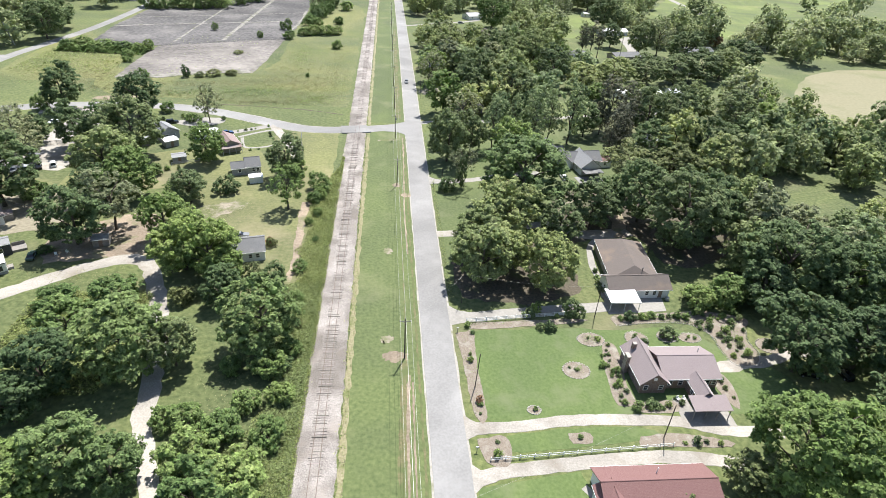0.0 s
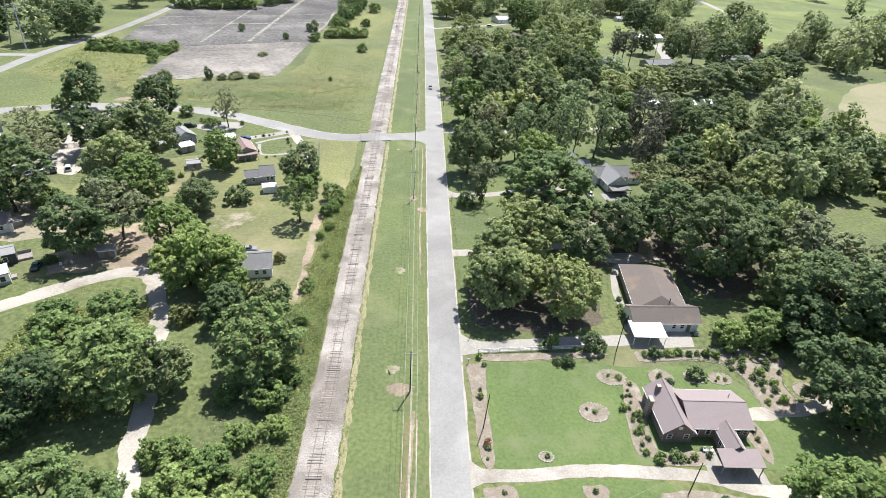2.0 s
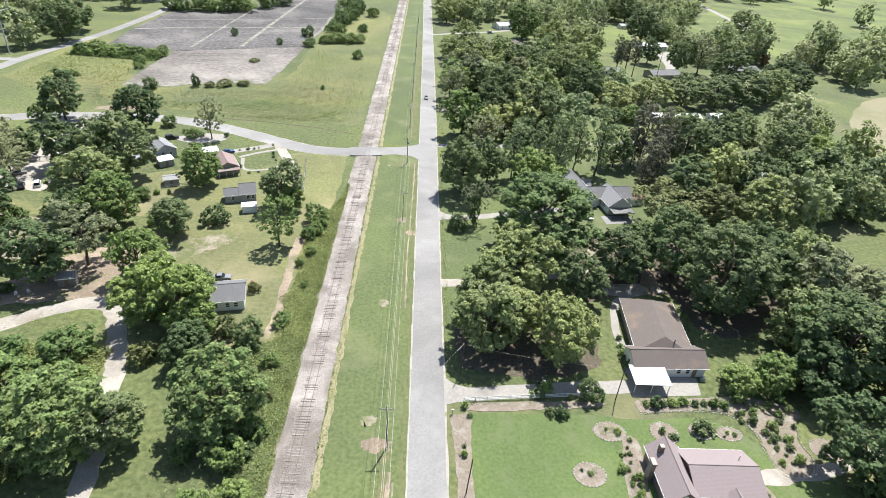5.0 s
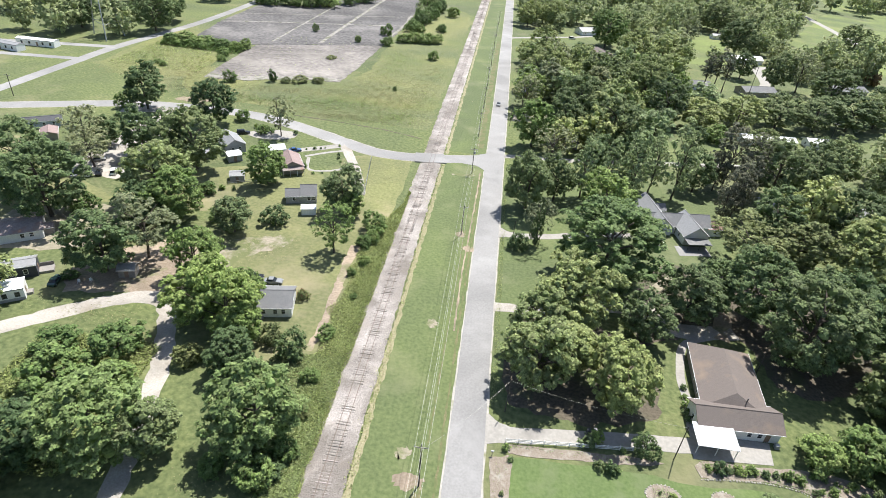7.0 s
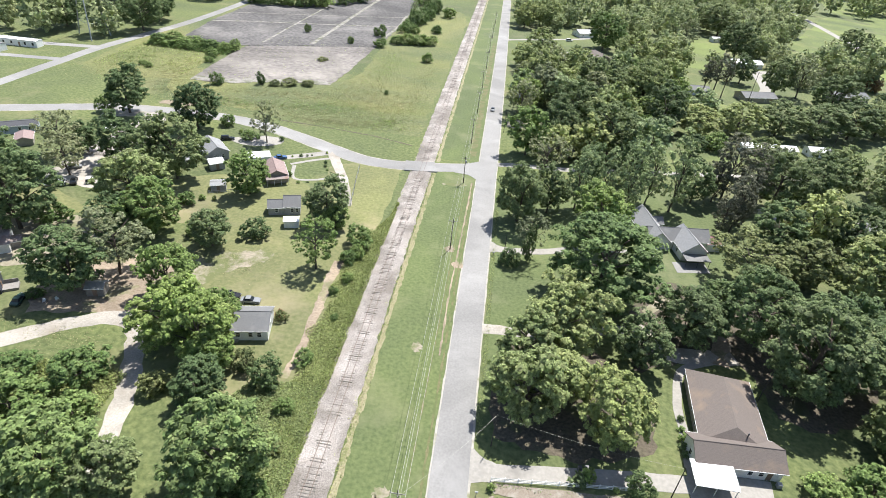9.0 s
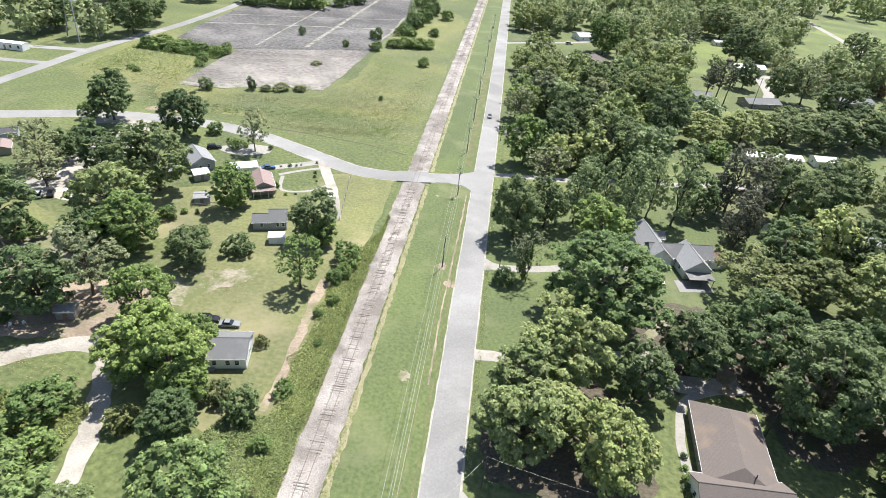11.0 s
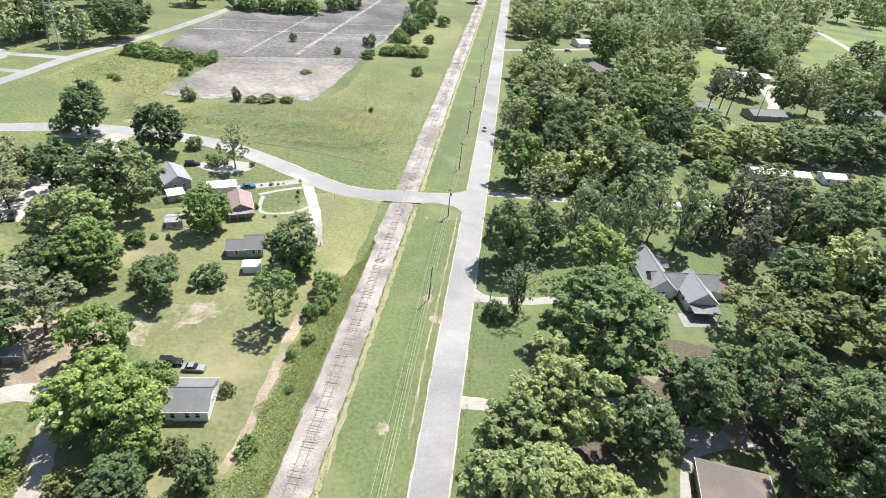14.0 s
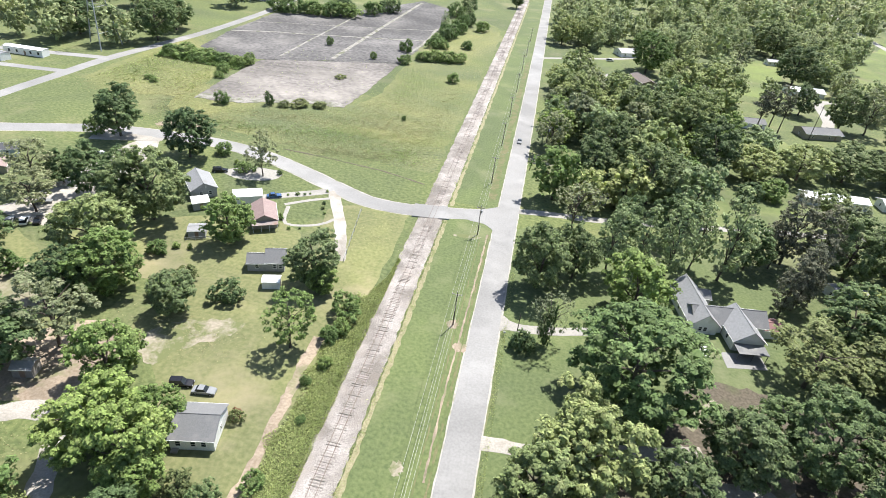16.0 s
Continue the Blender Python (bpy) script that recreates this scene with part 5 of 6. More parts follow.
def rail_fence(x0, y0, x1, y1, gap, h, rails, m, label):
    d = Vector((x1 - x0, y1 - y0, 0))
    a = math.degrees(math.atan2(d.y, d.x))
    root = empty("fence", pose(x0, y0, 0, 0, 0, a), label, "fence")
    n = max(1, round(d.length / gap))
    L = d.length
    for i in range(n + 1):
        part("post", boxes((L * i / n - 0.07, L * i / n + 0.07, -0.07, 0.07, -0.05, h + 0.08)), M[m], root)
    for k in range(rails):
        z = h * (k + 1) / rails
        part("rail", boxes((0.0, L, -0.11, -0.075, z - 0.16, z)), M[m], root)


rail_fence(7.2, -5.2, 33.2, -2.6, 2.4, 1.1, 3, "trim", "white board fence with three rails")
rail_fence(7.0, -43.2, 41.2, -41.2, 2.6, 0.9, 2, "trim", "low white rail fence along a driveway")
rail_fence(-140, 92, -122, 98, 2.0, 1.6, 4, "timber", "weathered board fence under trees")
rail_fence(-120, 50, -98, 40, 3.0, 1.2, 2, "timber", "sagging wire and timber fence")
rail_fence(-44.6, 112, -40.6, 84, 4.0, 1.2, 2, "steel", "thin steel wire fence beside a lane")
rail_fence(-84, 80, -75, 84.6, 2.5, 1.0, 2, "steel", "low wire fence behind a hedge")

# ---- trees ----
KIND = {"e": ("full", "leaf_e", "full rounded tree with fresh blue-green leaves"), "y": ("full", "leaf_y", "full tree with yellowish green leaves"), "l": ("loose", "leaf_b", "upright loose tree with fresh green leaves"), "R": ("loose", "leaf_r", "spreading open tree with olive leaves and bare limbs"), "w": ("broad", "leaf_w", "broad tree with sunlit pale green leaves"), "o": ("broad", "leaf_o", "broad oak with mid-green leaves"), "d": ("broad", "leaf_d", "broad tree with dark green leaves"), "b": ("full", "leaf_b", "full tree with bright green leaves"), "D": ("full", "leaf_d", "dense rounded tree with dark green leaves"),
        "g": ("loose", "leaf_g", "loose tree with grey-green leaves"), "c": ("tall", "leaf_c", "tall feathery tree with pale green leaves"), "r": ("broad", "leaf_r", "spreading tree with olive green leaves"),
        "p": ("pine", "leaf_p", "tall pine with a dark thin crown"), "s": ("shrub", "leaf_s", "low spreading shrub thicket"), "S": ("shrub", "leaf_d", "dark low shrub thicket"), "x": ("shrub", "leaf_r", "brownish low shrub"), "P": ("tall", "leaf_p", "tall dark pine with thin branches"), "G": ("bare", "leaf_g", "half-bare tree with thin grey twigs")}


def plant(rows, where):
    for k, x, y, r, h in rows:
        # east woods take the next paler leaf, so their brightness is painted in
        if "east woods" in where and k in "od":
            k = {"o": "w", "d": "o"}[k]
        kind, lm, lb = KIND[k]
        low = kind == "shrub"
        tree(x, y, r, h, kind, lm, lb + " " + where, "shrub" if low else "tree", "shrub" if low else "tree")


plant((("e", -61.5, -20.5, 8.4, 17), ("D", -74, -25, 6.8, 14), ("e", -61, -45, 6.9, 14), ("e", -53.6, -46, 5.2, 11.5), ("b", -67, -49, 5.6, 12), ("D", -76, -32, 5, 10), ("o", -53.0, -18.2, 5.4, 11.5), ("e", -37.2, -13, 8.2, 16.5), ("s", -78, -7, 6.5, 6.5), ("s", -72.6, 3.4, 5.6, 6)), "near the railway")
plant((("s", -84, 1, 5, 4.5), ("s", -68, -6, 4.5, 5), ("s", -43.4, -42.6, 5.3, 6), ("s", -35, -48, 6, 7), ("s", -31.6, -38, 3.6, 4.5), ("s", -31, -28, 2.8, 3.6), ("s", -50.4, -33.4, 2.6, 3.4), ("s", -46, -34, 3.4, 4), ("s", -40, -36, 4, 4.6), ("s", -37, -30, 3, 3.4), ("S", -32.5, -20, 2.6, 3.2), ("s", -34.5, -21, 3.6, 5), ("s", -31, -15, 2.6, 3.6), ("s", -42, -20, 2.6, 3), ("s", -41, -50, 6, 8), ("s", -33, -56, 5, 6)), "beside the railway")
plant((("b", -61, 16.4, 7.2, 15.5), ("b", -53.4, 13.5, 7.6, 16.5), ("D", -48.6, 2.6, 4.8, 9.5), ("b", -54.2, 22.6, 4.4, 10), ("x", -57.9, 3.3, 3.2, 4), ("S", -38.2, 9.2, 3.6, 5.6), ("x", -44, 11.8, 3.0, 4.2), ("d", -91.6, 28.1, 8.3, 16.5), ("g", -85, 36, 8, 17.5), ("b", -69.6, 31, 6.6, 14.5), ("b", -50, 10.4, 4.6, 10), ("x", -42.0, 28.0, 1.5, 2.4), ("s", -97.5, 24, 2.2, 1.8)), "between yards")
plant((("s", -33.4, 40, 1.3, 2.0), ("s", -30.8, 31, 1.1, 1.2), ("s", -33, 16, 2.2, 2.4), ("s", -31.8, 57, 2.2, 3.4), ("s", -32.4, 3, 2.2, 2.6), ("x", -31, -6, 1.6, 1.8)), "along the weedy railway edge")
plant((("D", -120.3, 48.6, 12, 22), ("D", -138, 62, 10, 20), ("w", -98, 63.5, 9, 18.5), ("b", -87.8, 55, 7.6, 15.5), ("d", -119, 92.6, 7.6, 16), ("o", -97.6, 87, 10, 21), ("d", -142, 134.4, 8.6, 18), ("d", -111.2, 128, 8.2, 17.2), ("o", -70.0, 53, 5.6, 10.5), ("b", -72.5, 83.4, 6.4, 13.6), ("g", -82.4, 123.4, 5.6, 15), ("S", -61.0, 60, 3.9, 5), ("d", -108, 92, 8, 16)), "in the west yards")
plant((("o", -44.2, 72.4, 7.0, 14.6), ("b", -41.2, 69.6, 3.9, 8.5), ("l", -40.7, 49.2, 6.2, 14.5), ("s", -32.6, 63, 3.8, 5.2), ("s", -33.6, 54, 2.6, 3.6), ("s", -31.6, 46, 1.7, 2.2), ("s", -115, 54.4, 4.6, 5.6), ("g", -139.4, 92, 7.2, 16), ("d", -134, 97, 5.0, 10), ("g", -128.7, 80, 6.6, 13), ("s", -76, 57, 3.2, 4), ("s", -102.5, 135, 3.3, 4.2), ("s", -87.3, 72.6, 3.0, 3.6), ("D", -96, 51, 6, 12), ("s", -90, 124, 3, 3.4), ("x", -74, 64, 3, 4)), "in the west yards")
plant((("b", 57, -51, 10, 21), ("b", 68.5, -51, 9, 19), ("r", 50, -51.6, 5.2, 8.5), ("x", 38.8, -53.4, 2.4, 3.6), ("d", 76.5, -22.6, 8.8, 18), ("D", 101, -1.7, 10, 20), ("D", 90, 5.4, 11, 22), ("d", 91, -22, 7.8, 16), ("s", 66, 1.0, 4.6, 5.5), ("s", 74, 2, 5.8, 7.5), ("D", 82, 0, 7, 13), ("d", 106, -20, 9, 18), ("D", 84, -42, 8, 16), ("D", 98, -40, 9, 18)), "behind the gardens")
plant((("o", 72.8, 28, 12, 24), ("d", 67, 44, 9.6, 20), ("d", 57.5, 47, 6, 13), ("o", 50.2, 39.4, 7.6, 15.6), ("w", 12.6, 10.6, 7.8, 16.4), ("y", 28.6, 8.2, 8.0, 17), ("w", 20.8, 29, 8.6, 18.5), ("w", 13.2, 22.4, 7.2, 15.2), ("S", 33, -3, 2.7, 4.4), ("e", 32.4, 53.0, 15, 24), ("b", 34.9, 83, 8.6, 19), ("w", 21.4, 38, 7.0, 15), ("w", 20, 16, 6, 13), ("d", 84, 36, 10, 20), ("o", 38, 30, 6.5, 13)), "beside the road")
plant((("R", 73.2, 70, 10.5, 16), ("r", 90, 74, 9, 14), ("d", 87.6, 88, 8.4, 17), ("G", 14.2, 67.4, 5.4, 15), ("S", 8.8, 63.7, 3.2, 4.6), ("o", 11.0, 89, 7.8, 19), ("o", 20.6, 97, 6.6, 16), ("d", 12, 104, 5, 11), ("c", 30, 102.5, 6.0, 23), ("c", 39, 107, 5.0, 20), ("c", 46.8, 105.6, 6.4, 25), ("c", 55, 113, 5.8, 23), ("c", 62.4, 109.6, 7.6, 28), ("d", 50, 128, 6, 15), ("d", 36, 122, 6, 15), ("G", 20.6, 124, 8, 17), ("P", 75.5, 97, 5, 19), ("P", 80, 101, 5.5, 21), ("P", 84, 107, 5, 20), ("d", 72, 119, 6.5, 15)), "beside the road")
plant((("d", 47, 153, 11, 22), ("d", 27, 158, 8.5, 19), ("d", 35.8, 181.5, 10, 21), ("g", 11, 184, 7, 18), ("o", 24, 235, 10.5, 21), ("o", 24.2, 302, 9, 18), ("o", 14.4, 394, 9, 18), ("o", 32.5, 399, 10, 20), ("b", 68, 346, 14, 26), ("o", 78, 292, 12, 24), ("o", 71.6, 222, 12, 24), ("d", 50, 226, 11, 23), ("d", 75.3, 190, 10.5, 22)), "in the east woods")
plant((("g", 131, 380, 9, 20), ("p", 112, 258, 6, 21), ("p", 118.6, 261, 6, 23), ("p", 124, 262, 5, 21), ("d", 146, 300, 8, 17), ("d", 177, 455, 15, 25), ("d", 165, 372, 14, 25), ("d", 160, 282, 9, 21), ("g", 172, 280, 10, 24), ("d", 178, 252, 12, 22), ("d", 264, 410, 14, 24), ("P", 84.6, 126, 8, 25), ("P", 92, 122, 7, 22), ("P", 80, 122, 5, 20), ("d", 101, 122, 10, 21), ("d", 117, 130, 10, 20)), "in the east woods")
plant((("o", 93, 192, 10, 14), ("o", 113, 200, 11, 16), ("d", 133, 206, 11, 16), ("d", 152, 208, 12, 17), ("d", 170, 214, 12, 18), ("o", 188, 224, 12, 18), ("o", 113, 166, 6, 11), ("s", 96, 176, 6, 7), ("D", 84, 166, 5, 9), ("d", 208, 240, 13, 20), ("D", 128, 96, 9, 18), ("d", 112, 92, 9, 18), ("o", 104, 70, 9, 18), ("d", 140, 120, 10, 20), ("o", 132, 142, 9, 18)), "in the east woods")
plant((("d", -207, 256, 12, 22), ("d", -212, 282, 11, 20), ("d", -246, 246, 12, 20), ("s", -157, 236, 6, 5), ("s", -168, 236, 6.5, 5), ("s", -148, 236, 5, 4.5), ("s", -179, 237, 6.5, 5.5), ("s", -187, 236, 5, 5), ("s", -150, 222, 4, 3.6), ("s", -147, 213, 3, 2.6), ("s", -146, 240, 4, 5), ("s", -66, 297, 5, 5), ("s", -59, 300, 6, 6), ("s", -52, 302, 6, 6), ("s", -46, 304, 5, 5), ("s", -66, 342, 5, 6), ("S", -63, 355, 5, 7), ("s", -60, 366, 6, 8), ("s", -57, 384, 5, 7), ("s", -60, 332, 4, 5), ("S", -55, 410, 5, 9), ("c", -69, 384, 4, 14), ("s", -74, 284, 4, 5), ("c", -57, 420, 5, 16), ("d", -28, 520, 7, 16), ("s", -66, 330, 5, 6), ("s", -64, 360, 6, 9), ("s", -42, 262, 3.4, 5)), "near the old factory pad")
plant((("s", -128, 181, 3.4, 5), ("S", -110, 188, 2.2, 5.5), ("x", -98, 192, 4, 2.6), ("x", -90, 195, 3.5, 2.4), ("x", -104, 189, 3, 2.2), ("x", -96, 240, 3.4, 1.6), ("s", -78, 310, 3, 7), ("s", -82, 312, 2.4, 5), ("s", -92, 284, 2, 4), ("s", -124, 300, 2.2, 5), ("s", -172, 196, 2.4, 2), ("s", -168, 193, 2, 2), ("s", -52, 196, 1.2, 2), ("s", -150.5, 133, 3.4, 6.5)), "on the old factory pad")
plant((("s", -140, 384, 9, 9), ("s", -152, 378, 9, 10), ("s", -165, 376, 9, 9), ("s", -178, 372, 9, 10), ("s", -128, 404, 8, 9), ("S", -146, 392, 9, 11), ("S", -120, 420, 9, 10), ("s", -70, 440, 8, 10), ("s", -60, 400, 6, 9), ("d", -62, 455, 7, 15), ("s", -46, 340, 4, 5), ("s", -190, 372, 8, 10), ("s", -44, 400, 6, 7)), "beyond the old factory pad")

# woods filled in between
rw = random.Random(77)
CLEAR = [(-8, 8, -200, 900), (3, 20, 150, 190), (2, 52, 286, 372), (44, 72, 300, 332), (50, 74, 368, 408), (96, 126, 222, 280), (126, 168, 240, 290), (190, 225, 262, 312), (104, 152, 172, 190), (66, 104, 134, 178), (144, 200, 166, 206), (86, 152, 326, 380),
         (150, 182, 300, 364), (44, 76, 66, 106), (36, 66, -42, 38), (6, 36, -60, 0), (4, 44, 60, 86), (3, 32, 168, 188), (118, 134, 104, 118), (180, 420, 120, 262), (92, 106, 106, 118), (52, 70, 470, 492), (40, 76, 268, 302), (96, 172, 214, 262), (100, 152, 150, 172), (60, 92, -30, 0), (68, 100, 46, 62), (110, 150, 40, 66), (128, 174, 350, 440)]


def clear(x, y, m=0.0):
    if any(a - m < x < b + m and c - m < y < d + m for a, b, c, d in CLEAR):
        return False
    if 345 < y < 660 and abs(x - 238 - (y - 370) / 1.94) < 42:
        return rw.random() < 0.05
    if x > 240 and y > 340 and abs(y - 340 - (x - 240) * 1.05) < 120 and y < 1000:
        return rw.random() < 0.06
    return True


spots = []


def wood(x0, x1, y0, y1, n, rmin, rmax, where, single=True, cards=1.0):
    rows = []
    for _ in range(n):
        for _ in range(9):
            x, y, r = rw.uniform(x0, x1), rw.uniform(y0, y1), rw.uniform(rmin, rmax)
            if clear(x, y, r * 0.5) and all((x - a) ** 2 + (y - b) ** 2 > (0.62 * (r + c)) ** 2 for a, b, c in spots):
                spots.append((x, y, r))
                rows.append((x, y, r, r * rw.uniform(1.9, 2.5)))
                break
    if single:
        for x, y, r, h in rows:
            lm = rw.choice(MIX)
            tree(x, y, r, h, "far", lm, {"leaf_w": "sunlit green", "leaf_o": "mid-green", "leaf_c": "pale green", "leaf_d": "dark green", "leaf_b": "bright green", "leaf_g": "grey-green"}[lm] + " leafy tree " + where, "tree", "tree", "woodland trees")
        return
    # past what one can count: one mesh of crowns and trunks
    height, crowns, trunks = TREE["far"]
    VV, FF, base = [], [], 0
    for i, (x, y, r, h) in enumerate(rows):
        for me in (crowns[i % len(crowns)], trunks[0]):
            co = np.empty(len(me.vertices) * 3)
            me.vertices.foreach_get("co", co)
            co = co.reshape(-1, 3)
            a = rw.uniform(0, 6.28)
            c, sn = math.cos(a), math.sin(a)
            VV.append(np.stack([x + r * (co[:, 0] * c - co[:, 1] * sn), y + r * (co[:, 0] * sn + co[:, 1] * c), co[:, 2] * h / height], axis=1))
            polys = [tuple(v + base for v in p.vertices) for p in me.polygons]
            if cards < 1 and me is not trunks[0]:
                polys = [p for k, p in enumerate(polys) if k % 10 < cards * 10 or k >= 2200]
            FF += polys
            base += len(co)
    tagged(part("woodland", ([tuple(v) for v in np.concatenate(VV).tolist()], [], FF), M["wood_leaf"]), "mixed green woodland crowns " + where, "woodland", kind="stuff")


for o in list(scene.objects):
    if o.get("category") == "tree":
        spots.append((o.location.x, o.location.y, o.scale.x))
MIX = ["leaf_w", "leaf_c", "leaf_b", "leaf_w", "leaf_g", "leaf_o"]
wood(8, 112, 140, 300, 80, 5.5, 9.5, "in the east woods")
wood(64, 160, -60, 66, 34, 6, 10, "behind the gardens")
wood(96, 240, 66, 235, 36, 6, 10, "in the east woods")
wood(-170, -104, -40, 20, 10, 6, 9, "beyond the mobile homes")
wood(100, 250, 66, 260, 50, 6, 10, "in the east woods", False, 0.8)
wood(10, 260, 300, 520, 105, 6, 11, "in the far woods", False, 0.7)
wood(180, 420, 260, 420, 42, 7, 12, "in the far woods", False, 0.7)
wood(-420, -214, 226, 420, 45, 7, 13, "beyond the far street", False, 0.7)
wood(-10, 520, 500, 1100, 170, 10, 16, "in the far distance", False, 0.4)
wood(-500, -60, 560, 1000, 80, 11, 17, "in the far distance", False, 0.4)

# garden shrubs
BUSH = ((38.0, -32.4, 1.2), (40.4, -31.9, 1.3), (42.0, -32.0, 0.9), (44.6, -31.9, 1.3), (35.0, -20, 1.2), (37.0, -16.5, 0.9), (36.8, -19, 0.7), (37.4, -22, 0.8), (36.6, -25.0, 0.9), (37.2, -27.4, 0.9), (35.4, -29.0, 0.6), (36.0, -30.6, 0.7), (37.8, -14.0, 0.8), (46.6, -29.9, 0.8), (47.2, -31.6, 0.7))
BUSH2 = ((44.4, -4.8, 1.0), (46.2, -5.0, 1.6), (48.2, -4.4, 1.4), (50.2, -4.2, 1.1), (52.2, -4.0, 1.2), (54.4, -3.8, 1.3), (56.6, -3.6, 1.2), (58.6, -4.4, 1.2), (60.6, -4.6, 1.1), (62.4, -6.4, 1.1), (64.2, -8.4, 1.0), (66.2, -6.0, 1.2), (68.0, -9.6, 1.0), (66.8, -12.4, 1.1), (68.6, -14.8, 1.0), (69.0, -17.4, 1.2), (70.8, -6.6, 1.2), (72.4, -9.4, 1.0), (65.4, -3.2, 1.2), (70.6, -11.8, 0.9))
BUSH3 = ((28.6, -21.4, 0.7), (27.6, -21.0, 0.4), (34.4, -11.6, 0.7), (36.0, -11.9, 0.8), (17.2, -32.0, 0.8), (26, -8.2, 1.5), (24.4, -8.1, 1.1), (27.6, -8.2, 1.2), (45.2, -11.2, 1.4), (46.6, -12.6, 0.9), (53, -11, 2.2), (58.2, -11.2, 0.7), (59.4, -11.6, 0.6), (57.2, -12, 0.5), (76, -14.2, 1.2), (78, -15.2, 0.9))
BUSH4 = ((7.4, -6.8, 1.1), (8.0, -9.0, 1.2), (6.6, -16, 0.7), (6.8, -18.4, 0.7), (7.0, -30.6, 0.9), (6.8, -32.4, 0.6), (22, -3.0, 1.6), (24.2, -2.2, 1.6), (29, -3.4, 0.7), (43.2, 6.6, 1.1), (43.6, 8.6, 1.3), (44.0, 10.8, 1.3), (44.2, 13.2, 1.2), (44.6, 15.8, 1.1), (8.6, -39.4, 0.8), (8.2, -42.4, 0.9), (24.4, -38.8, 0.6), (58.6, -25.4, 0.9), (58.8, -27.6, 0.8), (59.2, -30, 0.7), (43.6, -40.6, 0.6), (46, -40.8, 0.9), (48, -41.0, 0.9), (50, -41.2, 0.9))
BUSH5 = ((-63, 117, 0.6), (-65, 115.9, 0.7), (-67, 114.8, 0.7), (-69, 113.7, 0.6), (-58.5, 120.4, 0.6), (-57, 112.5, 0.8), (-56, 109.6, 0.8), (-54.6, 107, 0.7), (-61, 95.2, 0.7), (-58.4, 96, 0.6), (-64.4, 95.2, 0.8), (-65.2, 99, 0.8), (-66, 101.5, 0.7), (-84, 87.5, 1.6), (-88, 76.4, 1.2), (-84.5, 76.6, 1.2), (-81, 77, 1.0), (-78, 126.6, 1.5), (-92, 127.4, 1.8), (-94.4, 128.6, 1.6), (-86.6, 126, 1.4), (94.5, 78, 1.0))
rb = random.Random(31)


def scatter(x0, x1, y0, y1, n, r0, r1):
    return tuple((rb.uniform(x0, x1), rb.uniform(y0, y1), rb.uniform(r0, r1)) for _ in range(n))


BUSH2 = BUSH2 + scatter(44, 60, -4.6, -3.2, 14, 0.4, 0.9) + scatter(61, 75, -9, -2.6, 16, 0.4, 1.0) + scatter(65.5, 70.5, -19.5, -9, 16, 0.4, 0.9)
BUSH = BUSH + scatter(35, 38, -30, -14, 16, 0.3, 0.7) + scatter(38.6, 46, -33, -31.4, 6, 0.35, 0.7)
for rows, where in ((BUSH, "against the brick house"), (BUSH2, "in the winding bed"), (BUSH3, "in an island bed"), (BUSH4, "beside a driveway"), (BUSH5, "in a west garden")):
    for i, (x, y, r) in enumerate(rows):
        x, y, r = x + rs.uniform(-0.35, 0.35), y + rs.uniform(-0.35, 0.35), r * rs.uniform(0.55, 1.05)
        tree(x, y, r, r * rs.uniform(0.9, 1.6), "bush", ("leaf_s", "leaf_d", "leaf_o", "leaf_b")[i % 4], "rounded clipped green shrub " + where, "shrub", "bush", "garden shrubs")
for x, y, r in ((6.9, -29.6, 0.9), (236, 320, 5), (-42.6, 28.6, 1.2)):
    tree(x, y, r, r * 1.5, "bush", "leaf_red", "small russet-leaved shrub on grass", "shrub", "bush")
# ivy-covered trunk
tree(13.8, 66.6, 1.8, 11, "shrub", "leaf_d", "ivy-covered tree trunk beside a driveway", "tree", "ivy_trunk")

# ---- weeds ----


def weeds(name, n, region, hmax, size, material, label, seed):
    """Loose leafy weeds over a region given as a function of two random numbers."""
    g = np.random.default_rng(seed)
    a = g.uniform(0, 1, (n, 2))
    x, y = region(a[:, 0], a[:, 1])
    hump = 0.5 + 0.28 * np.sin(x * 1.3 + 0.7 * np.sin(y * 0.31)) + 0.28 * np.sin(y * 0.55 + 1.7 * np.sin(x * 0.4))
    z = g.uniform(0.1, 1, n) ** 0.6 * hmax * np.clip(hump, 0.12, 1.2)
    p = np.stack([x, y, z], axis=1)
    nr = g.normal(size=(n, 3)) * 0.45 + np.array([0, 0.25, 1.0])
    nr /= np.linalg.norm(nr, axis=1)[:, None]
    u = np.cross(nr, g.normal(size=(n, 3)))
    u /= np.linalg.norm(u, axis=1)[:, None]
    v = np.cross(nr, u)
    s = size * g.uniform(0.5, 1.5, n)[:, None]
    W = np.stack([p - u * s * 0.9 - v * s * 0.35, p - u * s * 0.9 + v * s * 0.35, p + u * s * 1.1 - np.array([0, 0, 0.3]) * s], axis=1).reshape(-1, 3)
    ob = part(name, ([tuple(q) for q in W.tolist()], [], [(3 * i, 3 * i + 1, 3 * i + 2) for i in range(n)]), M[material])
    return tagged(ob, label, "weeds", kind="stuff")


